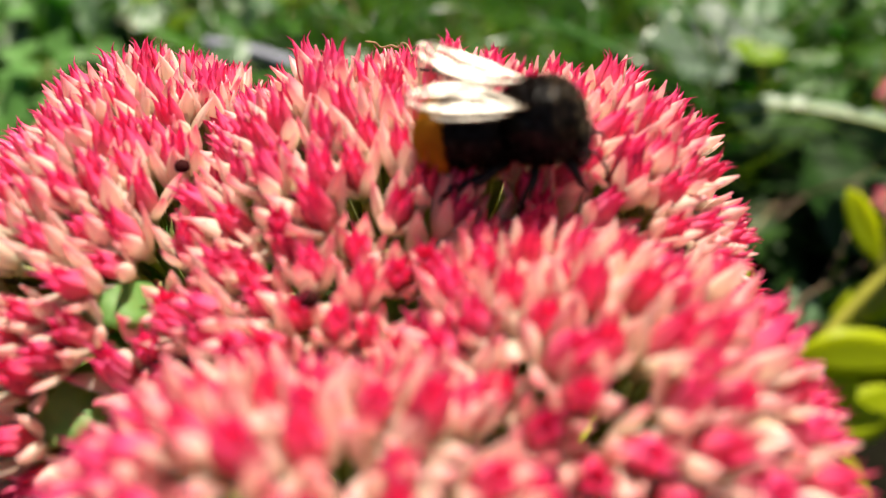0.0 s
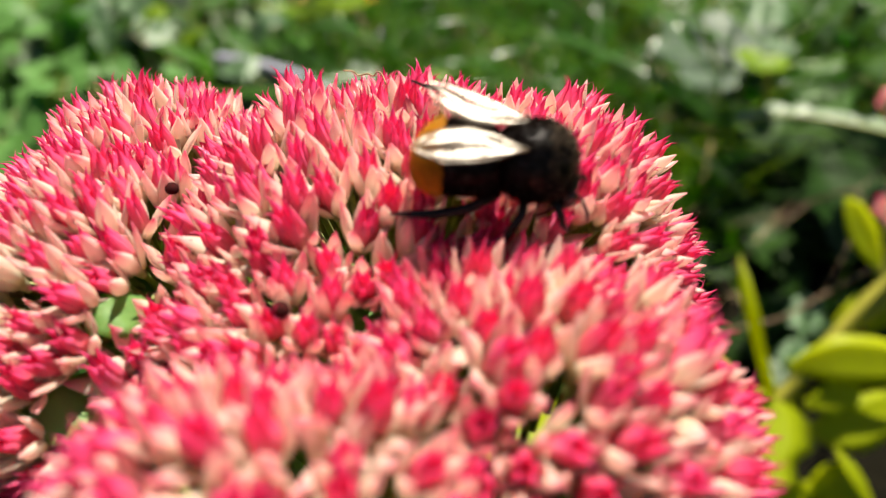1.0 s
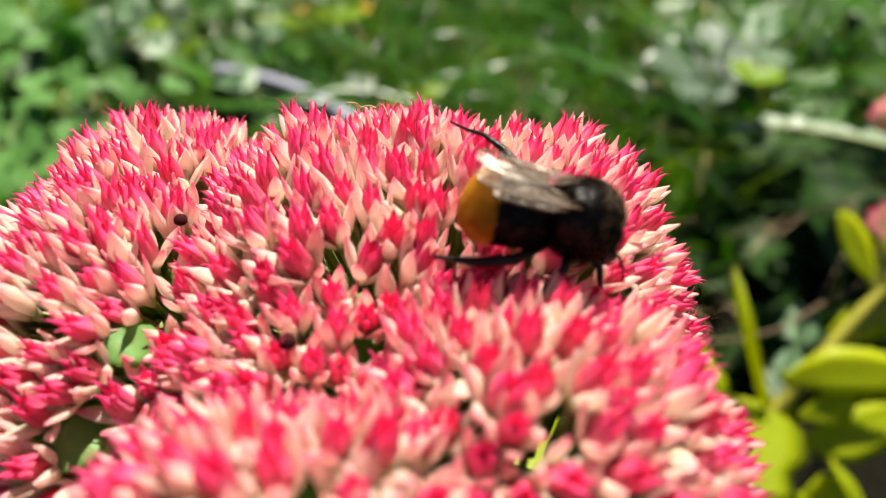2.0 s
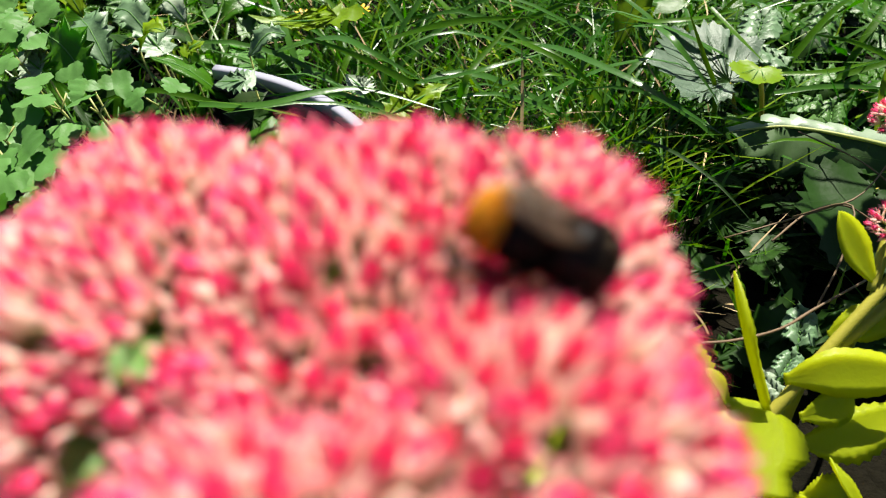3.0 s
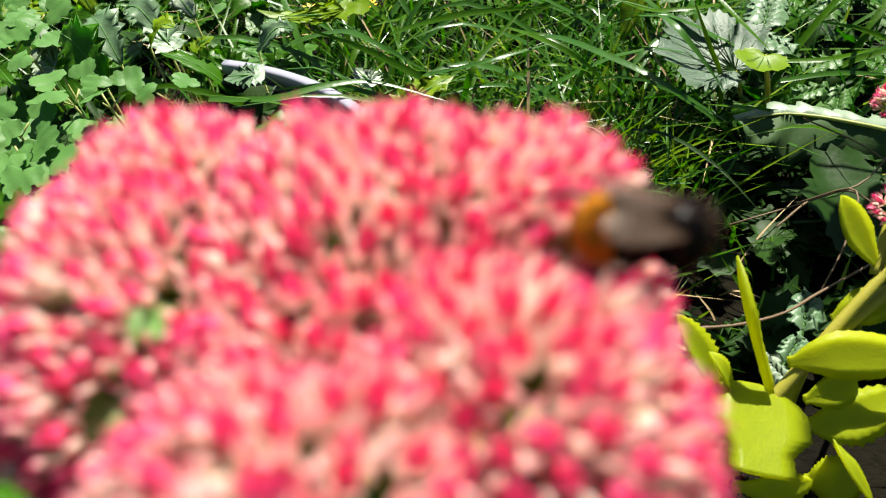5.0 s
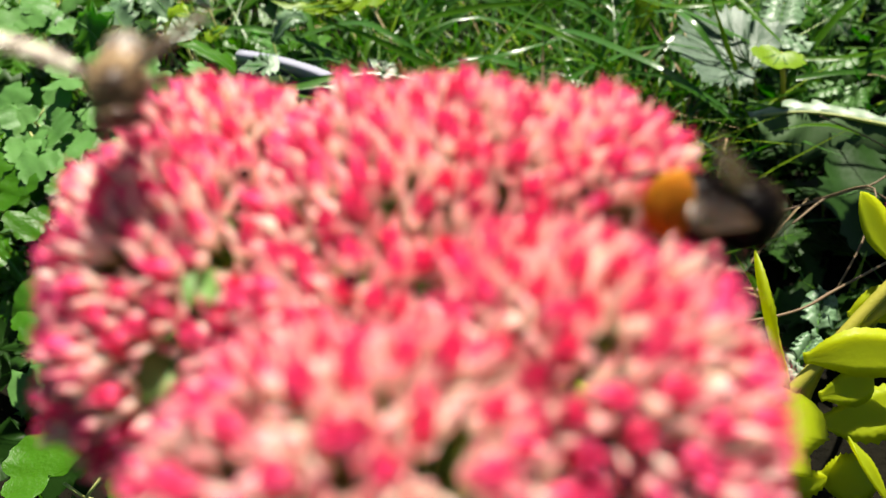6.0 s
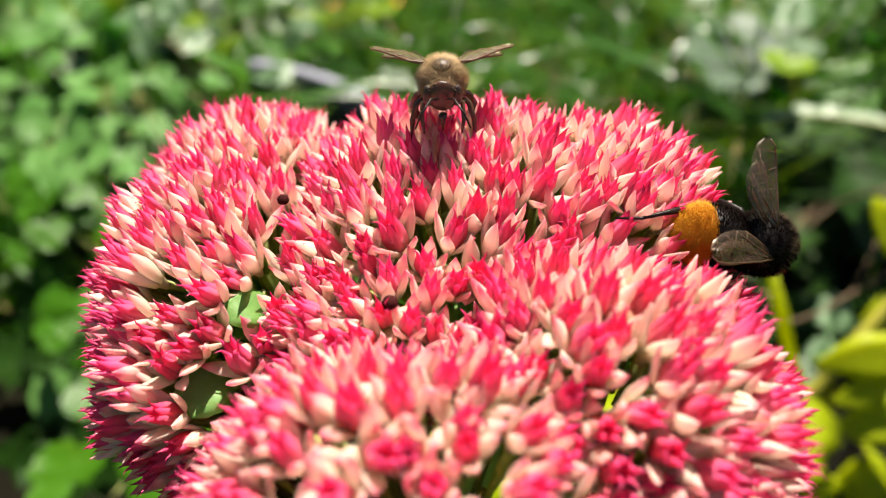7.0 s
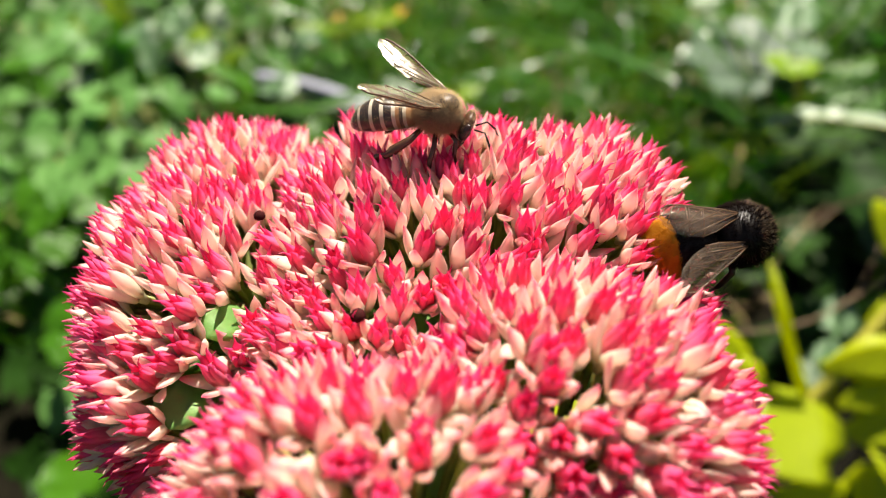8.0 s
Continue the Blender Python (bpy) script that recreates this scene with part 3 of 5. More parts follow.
# ---- the neighbouring stonecrop ----
def small_head(plant, centre, size, seed, step=0.0034):
    r = random.Random(seed)
    c, axis = Vector(centre), Vector((0.15, -0.1, 1)).normalized()
    s, stalks, spots, tries = Shape(), Shape(), [], 0
    while tries < 1800:
        tries += 1
        d = Vector((r.gauss(0, 1), r.gauss(0, 1), r.gauss(0, 1))).normalized()
        if d.z < -0.1:
            continue
        p = c + Vector((d.x * size[0], d.y * size[1], d.z * size[2]))
        if any((p - q).length < step for q in spots):
            continue
        spots.append(p)
        s.put_in(r.choice(FLORETS), stand(p, (d + axis * 0.3).normalized(), r.uniform(0, 6)), r.random())
        stalks.tube([c - Vector((0, 0, size[2] * 0.8)), c.lerp(p, 0.6) - Vector((0, 0, 0.002)), p], [0.0008, 0.0005, 0.0005], 5)
    part("floret_cluster", s, [PETAL, CARPEL], plant, "pink star florets in a dome", None, "stuff")
    part("stalk_cluster", stalks, INNER_GREEN, plant, "", None, "stuff")


def build_neighbour():
    plant = thing("sedum_plant", "leaning stonecrop with toothed fleshy yellow-green leaves", "plant")
    s = Shape()
    s.tube(smooth_line([(0.088, 0.158, -0.01), (0.104, 0.169, 0.040), (0.121, 0.182, 0.0665), (0.1391, 0.1950, 0.0859), (0.1504, 0.2038, 0.0980), (0.1632, 0.2137, 0.1107), (0.1779, 0.2250, 0.1241), (0.192, 0.238, 0.137)], 20), [0.0029 - 0.00003 * i for i in range(21)], 10)
    part("stem", s, SEDUM_STEM, plant, "thick yellow-green leaning stem")
    s = Shape()
    s.tube(smooth_line([(0.146, 0.19, 0.03), (0.150, 0.205, 0.085), (0.168, 0.2155, 0.105), (0.186, 0.225, 0.120)], 12), 0.0026, 8)
    part("stem", s, SEDUM_STEM, plant, "thinner yellow-green stem")
    s = Shape()
    s.tube(smooth_line([(0.1733, 0.2245, 0.1225), (0.176, 0.232, 0.13), (0.182, 0.244, 0.139)], 8), 0.002, 8)
    part("stem", s, SEDUM_STEM, plant, "yellow-green side stem")
    for points, width, up, teeth, fold, point, stalk in (
        ([(0.1744, 0.2260, 0.1250), (0.1642, 0.2320, 0.1369), (0.1562, 0.2400, 0.1507)], 0.0135, (0.2, -0.75, 0.6), 0.02, 0.2, 1.0, 0.12),
        ([(0.1319, 0.1920, 0.0868), (0.1199, 0.2050, 0.1163), (0.1167, 0.2250, 0.1308)], 0.0085, (0.9, -0.25, 0.3), 0.05, 0.5, 0.2, 0.7),
        ([(0.1393, 0.2000, 0.0954), (0.1573, 0.2000, 0.1006), (0.1865, 0.2000, 0.0998)], 0.0200, (0.05, -0.75, 0.65), 0.02, 0.10, 2.0, 0.25),
        ([(0.1222, 0.1580, 0.0782), (0.1248, 0.1760, 0.0820), (0.1299, 0.1960, 0.0854)], 0.0425, (0.05, -0.6, 0.8), 0.018, 0.05, 2.6, 0.62),
        ([(0.1473, 0.1850, 0.0732), (0.1656, 0.1870, 0.0752), (0.1945, 0.2000, 0.0790)], 0.0215, (-0.1, -0.6, 0.8), 0.06, 0.15, 0.6, 0.3),
        ([(0.1617, 0.2200, 0.1009), (0.1727, 0.2220, 0.1050), (0.1889, 0.2250, 0.1081)], 0.0160, (0.1, -0.5, 0.85), 0.02, 0.2, 1.6, 0.2),
        ([(0.1461, 0.1900, 0.0840), (0.1562, 0.1920, 0.0871), (0.1676, 0.1960, 0.0897)], 0.0150, (0.1, -0.7, 0.7), 0.03, 0.2, 1.4, 0.3),
        ([(0.1142, 0.1900, 0.0805), (0.1039, 0.2000, 0.0977), (0.0936, 0.2100, 0.1116)], 0.0135, (0.4, -0.7, 0.6), 0.09, 0.3, 0.6, 0.3),
        ([(0.1181, 0.1900, 0.0852), (0.1109, 0.1950, 0.0968), (0.1067, 0.2000, 0.1006)], 0.0070, (0.6, -0.6, 0.5), 0.06, 0.4, 0.3, 0.4),
        ([(0.1173, 0.1650, 0.0590), (0.1334, 0.1650, 0.0573), (0.1476, 0.1650, 0.0649)], 0.0125, (0.0, -0.7, 0.7), 0.09, 0.15, 1.6, 0.4),
        ([(0.1585, 0.1820, 0.0709), (0.1617, 0.1700, 0.0691), (0.1722, 0.1600, 0.0569)], 0.0065, (0.5, -0.6, 0.6), 0.03, 0.3, 0.6, 0.5),
        ([(0.1553, 0.1780, 0.0431), (0.1633, 0.1750, 0.0484), (0.1784, 0.1780, 0.0488)], 0.0210, (0.1, -0.6, 0.8), 0.05, 0.1, 1.2, 0.3),
        ([(0.1240, 0.1830, 0.0750), (0.1140, 0.1760, 0.0640), (0.1010, 0.1690, 0.0560)], 0.0200, (0.0, -0.5, 0.85), 0.05, 0.1, 1.2, 0.3),
    ):
        s = Shape()
        blade(s, points, width, 0.0019, up, 26, fold, teeth, 0.5, rng.random(), 0, point, stalk)
        part("leaf", s, SEDUM_GREEN, plant, "toothed fleshy yellow-green leaf")
    s = Shape()
    s.tube([(0.1607, 0.2325, 0.1373), (0.1594, 0.2325, 0.1394), (0.1588, 0.2325, 0.1417)], [0.0006, 0.001, 0.0005], 6)
    part("leaf_hole", s, DARK_HOLE, plant, "dark eaten spot in a leaf")
    small_head(plant, (0.189, 0.243, 0.1400), (0.0125, 0.0115, 0.0075), 31)
    return plant


build_neighbour()


def build_fibre():
    s = Shape()
    s.tube(smooth_line([(-0.0042, 0.0730, 0.2902), (-0.0034, 0.0740, 0.2896), (-0.0028, 0.0740, 0.2891), (-0.0017, 0.0730, 0.2899), (-0.0009, 0.0720, 0.2902), (-0.0005, 0.0720, 0.2907), (0.0000, 0.0720, 0.2904), (0.0005, 0.0710, 0.2898)], 28), 0.00009, 5)
    solo("plant_fibre", s, STRAW, "thin curly dry fibre caught on the florets", "fibre")


build_fibre()


def build_far_head():
    plant = thing("sedum_plant", "pink stonecrop flower head on a thin stem", "flower")
    s = Shape()
    s.tube(smooth_line([(0.2222, 0.2807, -0.01), (0.2072, 0.2707, 0.09), (0.1932, 0.2742, 0.1634)], 8), 0.0015, 8)
    part("stem", s, SEDUM_STEM, plant)
    small_head(plant, (0.1922, 0.2757, 0.1684), (0.0125, 0.0115, 0.0125), 32)


build_far_head()


# ---- grass ----
def build_grass():
    r = random.Random(21)
    # the last holds brighter blades, with the sun painted into their green
    green, blue, dry, sunny = Shape(), Shape(), Shape(), Shape()
    count = 0
    while count < 11000:
        y = 0.28 + 1.5 * r.random() ** 1.5
        x = r.uniform(-0.62, 0.66) * (0.55 + 0.75 * y)
        thin_out = 0.25 if x < -0.10 and y < 0.62 else 0.08 if x > 0.12 and y < 0.44 else 0.16 if x > 0.19 + 0.3 * (y - 0.45) else 1.0
        if r.random() > thin_out:
            continue
        count += 1
        a, tall = r.uniform(0, math.tau), r.uniform(0.035, 0.11) * (0.75 if y < 0.4 else 1.0)
        if x > 0.10 and y < 0.42:
            tall *= 0.6
        bend = Vector((math.cos(a), math.sin(a), 0)) * tall * r.uniform(0.3, 1.5)
        root = Vector((x, y, ground_height(x, y) - 0.004))
        tip = root + bend + Vector((0, 0, tall * r.uniform(0.55, 1.0)))
        target = dry if r.random() < 0.09 else blue if r.random() < 0.32 else sunny if r.random() < 0.14 else green
        strip(target, [root, root + Vector((0, 0, tall * 0.5)) + bend * 0.36, tip], r.uniform(0.0010, 0.0020) if target is dry else r.uniform(0.0014, 0.0040), 5, (bend.x, bend.y, 0.3), r.random(), 0, r.uniform(-1, 1))
    for _ in range(150):  # the thin upright blades at the edge of the flower bed, many in the colour that holds sunlight
        x, y = r.uniform(0.075, 0.165), r.uniform(0.37, 0.47)
        a, tall = r.uniform(0, math.tau), r.uniform(0.05, 0.10)
        bend = Vector((math.cos(a), math.sin(a), 0)) * tall * r.uniform(0.2, 0.9)
        root = Vector((x, y, ground_height(x, y) - 0.004))
        strip(r.choice([sunny, sunny, green, green, blue]), [root, root + Vector((0, 0, tall * 0.5)) + bend * 0.3, root + bend + Vector((0, 0, tall * r.uniform(0.7, 1.0)))], r.uniform(0.0014, 0.0032), 6, (bend.x, bend.y, 0.3), r.random(), 0, r.uniform(-1, 1))
    for _ in range(300):
        y = r.uniform(0.42, 1.1)
        x = r.uniform(-0.12, 0.42) * (0.6 + 0.8 * y)
        a, long = r.uniform(-0.6, 3.7), r.uniform(0.10, 0.22)
        way = Vector((math.cos(a), math.sin(a) * 0.6, 0))
        root = Vector((x, y, -0.004))
        strip(r.choice([green, blue, blue]), [root, root + way * long * 0.3 + Vector((0, 0, long * 0.34)), root + way * long * 0.68 + Vector((0, 0, long * 0.52)), root + way * long + Vector((0, 0, long * r.uniform(0.4, 0.62)))], r.uniform(0.003, 0.0065), 9, (0.1, -0.4, 0.9), r.random(), 0, r.uniform(-1, 1))
    for name, shape, material, label in (("grass", green, GRASS, "dense green lawn grass"), ("grass", blue, GRASS_BLUE, "blue-green lawn grass"), ("grass", sunny, BRIGHT, "yellow-green lawn grass, sunlight put into its colour"), ("dry_grass", dry, STRAW, "dry straw among the grass")):
        solo(name, shape, material, label, "grass", "", "stuff", "along")


build_grass()


def build_long_blades():
    """The long blades that arch over the lawn."""
    for points, width, material in (
        ([(-0.1412, 0.5234, 0.070), (-0.0839, 0.4678, 0.110), (-0.0514, 0.4367, 0.115), (-0.0172, 0.4605, 0.080)], 0.0048, GRASS_BLUE),
        ([(-0.0522, 0.5073, 0.090), (-0.0182, 0.4872, 0.110), (0.0110, 0.4886, 0.115), (0.0621, 0.5097, 0.110)], 0.0050, GRASS),
        ([(0.0010, 0.4497, 0.070), (0.0060, 0.4484, 0.090), (0.0168, 0.4650, 0.100), (0.0461, 0.4965, 0.120)], 0.0048, GRASS),
        ([(-0.0233, 0.4650, 0.080), (0.0176, 0.4468, 0.100), (0.0642, 0.4756, 0.100)], 0.0034, GRASS_BLUE),
        ([(0.1233, 0.5450, 0.090), (0.1325, 0.4683, 0.120), (0.1488, 0.4455, 0.110), (0.1748, 0.4451, 0.080)], 0.0052, GRASS_BLUE),
        ([(0.1850, 0.4720, 0.040), (0.1790, 0.4711, 0.075), (0.1657, 0.4682, 0.100), (0.1506, 0.4807, 0.130)], 0.0048, BRIGHT),
        ([(0.1733, 0.5049, 0.120), (0.1891, 0.4789, 0.110), (0.2048, 0.4615, 0.100)], 0.0044, GRASS),
        ([(0.0400, 0.5200, 0.060), (0.0574, 0.4830, 0.100), (0.0987, 0.4289, 0.110), (0.1280, 0.4041, 0.105), (0.1694, 0.4045, 0.080)], 0.0056, GRASS_BLUE),
        ([(0.2214, 0.4782, 0.085), (0.2490, 0.4728, 0.090), (0.2912, 0.4904, 0.090)], 0.0040, GRASS),
        ([(0.1520, 0.5150, 0.030), (0.1487, 0.5127, 0.060), (0.1398, 0.5062, 0.090), (0.1281, 0.4767, 0.120)], 0.0040, GRASS_BLUE),
        ([(0.1169, 0.5400, 0.100), (0.1271, 0.4922, 0.115), (0.1587, 0.4863, 0.120), (0.2006, 0.5243, 0.110)], 0.0038, GRASS),
        ([(0.0255, 0.5208, 0.090), (0.0497, 0.4604, 0.110), (0.0790, 0.4473, 0.100), (0.1068, 0.4782, 0.060)], 0.0040, GRASS),
        ([(0.0728, 0.4793, 0.040), (0.0839, 0.4734, 0.080), (0.0902, 0.4840, 0.100), (0.1083, 0.5168, 0.110)], 0.0036, GRASS_BLUE),
        ([(0.0142, 0.4751, 0.060), (0.0435, 0.4534, 0.090), (0.0689, 0.4511, 0.095), (0.1088, 0.4945, 0.060)], 0.0032, GRASS),
        ([(-0.165, 0.420, 0.085), (-0.120, 0.410, 0.092), (-0.085, 0.420, 0.096), (-0.055, 0.428, 0.094), (-0.008, 0.420, 0.085)], 0.0050, GRASS_BLUE),
        ([(0.215, 0.460, 0.080), (0.250, 0.462, 0.085), (0.300, 0.470, 0.080)], 0.0040, GRASS_BLUE),
        ([(0.046, 0.430, 0.040), (0.045, 0.455, 0.080), (0.043, 0.470, 0.110)], 0.0026, STRAW),
        ([(0.105, 0.430, 0.060), (0.128, 0.395, 0.078), (0.150, 0.360, 0.080), (0.168, 0.330, 0.072)], 0.0026, SHADE_LEAF),
        ([(0.260, 0.560, 0.060), (0.280, 0.520, 0.120), (0.270, 0.480, 0.125), (0.330, 0.470, 0.110)], 0.0050, GRASS),
        ([(0.280, 0.430, 0.050), (0.290, 0.470, 0.100), (0.350, 0.500, 0.110)], 0.0050, BRIGHT),
    ):
        s = Shape()
        strip(s, points, width, 16, (0.1, -0.5, 0.85), rng.random(), 0, rng.uniform(-0.6, 0.6))
        label = {GRASS: "long arching green blade of grass", GRASS_BLUE: "long glossy blue-green blade of grass", SHADE_LEAF: "blade of grass with shade put into its dark green", STRAW: "upright dry stalk of straw", BRIGHT: "bright green blade of grass"}[material]
        solo("grass_blade", s, material, label, "grass", "long blades over the lawn", "", "along")
    for points, width in (
        ([(0.1009, 0.2129, 0.1), (0.1226, 0.216, 0.1), (0.1434, 0.2234, 0.1), (0.1617, 0.2358, 0.1), (0.1908, 0.255, 0.1)], 0.0007),
        ([(0.1565, 0.281, 0.1), (0.1815, 0.3041, 0.1), (0.2032, 0.3097, 0.1), (0.225, 0.296, 0.09)], 0.0006),
        ([(0.142, 0.300, 0.085), (0.190, 0.312, 0.095), (0.215, 0.322, 0.1), (0.235, 0.345, 0.115), (0.225, 0.360, 0.125)], 0.0005),
        ([(0.165, 0.240, 0.095), (0.180, 0.262, 0.11), (0.188, 0.285, 0.12), (0.172, 0.300, 0.10)], 0.0005),
        ([(0.200, 0.380, 0.10), (0.225, 0.350, 0.10), (0.245, 0.330, 0.09)], 0.0005),
        ([(0.060, 0.420, 0.06), (0.085, 0.405, 0.075), (0.110, 0.370, 0.06)], 0.0010),
        ([(-0.135, 0.330, 0.10), (-0.115, 0.325, 0.10), (-0.085, 0.310, 0.09)], 0.0008),
    ):
        s = Shape()
        s.tube(smooth_line(points, 14), [width * (0.8 + 0.3 * rng.random()) for _ in range(15)], 6)
        solo("dry_stem", s, TWIG, "thin brown dry stem lying over weeds", "dry stem", "dry stems in the weeds")


build_long_blades()


# ---- weeds ----
def lobed_outline(r, lobes, deep, size, narrow=1.0, step=9, teeth=0.0):
    """A round leaf's outline with blunt lobes, each notched at its end, in its own plane; the stalk comes in at minus y."""
    out = []
    n = lobes * step
    for k in range(n):
        t = -math.pi / 2 + math.tau * (k + 0.5) / n
        u = ((k + 0.5) / step) % 1.0
        wave = math.sin(math.pi * u) ** 0.45 - 0.10 * math.exp(-((u - 0.5) / 0.05) ** 2) - 0.20 * math.exp(-((u - 0.3) / 0.05) ** 2) - 0.20 * math.exp(-((u - 0.7) / 0.05) ** 2)
        rad = size * (1 - deep + deep * wave) * (1 + 0.012 * r.gauss(0, 1)) * (1 + teeth * (k % 2 - 0.5))
        near = abs(math.remainder(t + math.pi / 2, math.tau))
        rad *= 0.5 + 0.5 * min(1, near / 0.9)
        out.append((rad * math.cos(t) * narrow, rad * math.sin(t)))
    return out


def jagged_outline(r, lobes, deep, size, narrow):
    """A pointed leaf with sharp lobes down both its sides."""
    half = []
    for k in range(lobes * 3 + 1):
        t = k / (lobes * 3)
        w = math.sin(math.pi * (0.06 + 0.94 * t) ** 0.75) ** 0.8
        saw = 1 - deep * (1 - (k % 3) / 2 if k % 3 else 1.0)
        half.append((max(0.03, w * saw * r.uniform(0.9, 1.1)) * size * narrow, (2 * t - 1) * size - (0.10 * size if k % 3 == 2 else 0)))
    return [(x, y) for x, y in half] + [(-x * r.uniform(0.9, 1.08), y) for x, y in reversed(half)]


def plate(shape, outline, m, thick, cup, luck, r, fold=0.14, rib=0.009):
    """A leaf's plate, laid out in rings from its foot, folded along its midrib, ribbed by its side veins and gently waved."""
    foot = Vector((0, min(q[1] for q in outline) * 0.55))
    size = max(math.hypot(*q) for q in outline)
    steps = (0.04, 0.22, 0.40, 0.58, 0.74, 0.88, 1.0)
    rings_up, rings_down = [], []
    for k in steps:
        row_up, row_down = [], []
        for x, y in outline:
            px, py = foot.x + (x - foot.x) * k, foot.y + (y - foot.y) * k
            u, v = px / size, py / size
            h = cup * (u * u + v * v) * 0.8 + fold * abs(u) + rib * math.sin((v - abs(u) * 0.8) * 22) + 0.05 * math.sin(u * 3.1 + luck * 20) * math.cos(v * 3.7 + luck * 31) + 0.025 * k * math.sin(u * 9 + v * 7 + luck * 13)
            t = thick * (1 - k * 0.9)
            row_up.append(m @ Vector((px, py, h * size + t)))
            row_down.append(m @ Vector((px, py, h * size - t)))
        rings_up.append(row_up), rings_down.append(row_down)
    shape.loft(rings_up, list(steps), luck, 0, False)
    shape.loft([ring[::-1] for ring in rings_down], list(steps), luck, 0, False)


def facing(p, normal, spin):
    return Matrix.Translation(p) @ Vector(normal).normalized().to_track_quat("Z", "Y").to_matrix().to_4x4() @ Matrix.Rotation(spin, 4, "Z")


def build_columbine():
    r = random.Random(41)
    for gx, gy, gz, leaflets in (
        (-0.235, 0.385, 0.112, ((-0.018, 0.012, 0.013), (0.004, 0.016, 0.012), (-0.006, -0.012, 0.013))),
        (-0.205, 0.372, 0.118, ((-0.012, 0.012, 0.012), (0.012, 0.008, 0.011), (-0.002, -0.010, 0.012))),
        (-0.178, 0.392, 0.112, ((-0.010, -0.006, 0.010), (0.010, 0.006, 0.011))),
        (-0.285, 0.440, 0.112, ((-0.014, 0.012, 0.014), (0.010, 0.012, 0.013), (0.0, -0.014, 0.013))),
        (-0.300, 0.480, 0.118, ((-0.014, 0.010, 0.014), (0.012, 0.010, 0.013), (0.0, -0.014, 0.012))),
        (-0.245, 0.335, 0.105, ((-0.012, 0.012, 0.014), (0.012, 0.006, 0.013), (0.0, -0.014, 0.013))),
        (-0.215, 0.320, 0.095, ((-0.014, 0.004, 0.013), (0.010, 0.010, 0.012))),
        (-0.265, 0.300, 0.100, ((-0.014, 0.004, 0.014), (0.010, 0.010, 0.014), (0.0, -0.014, 0.013))),
        (-0.185, 0.285, 0.080, ((-0.014, 0.004, 0.014), (0.010, 0.010, 0.014), (0.0, -0.014, 0.015))),
        (-0.150, 0.240, 0.075, ((-0.014, 0.004, 0.015), (0.010, 0.010, 0.015), (0.0, -0.014, 0.015))),
        (-0.195, 0.230, 0.080, ((-0.014, 0.004, 0.016), (0.010, 0.010, 0.014), (0.0, -0.014, 0.015))),
        (-0.120, 0.190, 0.070, ((-0.014, 0.004, 0.015), (0.010, 0.010, 0.015), (0.0, -0.014, 0.015))),
        (-0.150, 0.180, 0.080, ((-0.014, 0.004, 0.016), (0.012, 0.010, 0.015))),
        (-0.231, 0.321, 0.100, ((-0.014, 0.008, 0.014), (0.011, 0.010, 0.013), (0.0, -0.013, 0.013))),
        (-0.260, 0.361, 0.105, ((-0.014, 0.008, 0.014), (0.011, 0.010, 0.013), (0.0, -0.013, 0.013))),
        (-0.308, 0.456, 0.110, ((-0.014, 0.008, 0.014), (0.011, 0.010, 0.013), (0.0, -0.013, 0.013))),
        (-0.224, 0.288, 0.095, ((-0.014, 0.008, 0.014), (0.011, 0.010, 0.013), (0.0, -0.013, 0.013))),
        (-0.243, 0.364, 0.090, ((-0.014, 0.008, 0.014), (0.011, 0.010, 0.013), (0.0, -0.013, 0.013))),
        (-0.221, 0.375, 0.085, ((-0.014, 0.008, 0.014), (0.011, 0.010, 0.013), (0.0, -0.013, 0.013))),
        (-0.304, 0.490, 0.115, ((-0.014, 0.008, 0.014), (0.011, 0.010, 0.013), (0.0, -0.013, 0.013))),
        (-0.100, 0.130, 0.090, ((-0.014, 0.004, 0.015), (0.010, 0.010, 0.014), (0.0, -0.014, 0.015))),
        (-0.140, 0.135, 0.085, ((-0.014, 0.004, 0.016), (0.012, 0.010, 0.015))),
        (-0.085, 0.165, 0.075, ((-0.014, 0.004, 0.016), (0.010, 0.010, 0.014), (0.0, -0.014, 0.015))),
    ):
        plant = thing("columbine", "grey-green columbine leaf of rounded lobed leaflets" if gy > 0.3 else "deep green columbine leaf of rounded lobed leaflets", "plant", None, "columbine leaves")
        hub = Vector((gx, gy, gz - 0.012))
        s = Shape()
        s.tube(smooth_line([(gx + 0.02, gy + 0.03, -0.005), (gx + 0.008, gy + 0.012, gz * 0.5), tuple(hub)], 8), 0.0009, 6)
        for x, y, size in leaflets:
            s.tube([hub, hub + Vector((x * 0.5, y * 0.5, 0.007))], 0.0006, 5)
        part("stalk", s, INNER_GREEN, plant)
        for x, y, size in leaflets:
            s = Shape()
            away = math.atan2(y, x) - math.pi / 2
            m = facing(hub + Vector((x, y, 0.011 + r.uniform(-0.004, 0.004))), (r.gauss(0, 0.25), r.gauss(-0.25, 0.25), 1), away + r.uniform(-0.3, 0.3))
            plate(s, lobed_outline(r, 3, 0.5, size * r.uniform(0.78, 1.02), 1.05, 20), m, 0.0002, r.uniform(-0.25, 0.2), r.random(), r, 0.03, 0.0)
            part("leaflet", s, COLUMBINE if gy > 0.3 else BROAD, plant)


build_columbine()


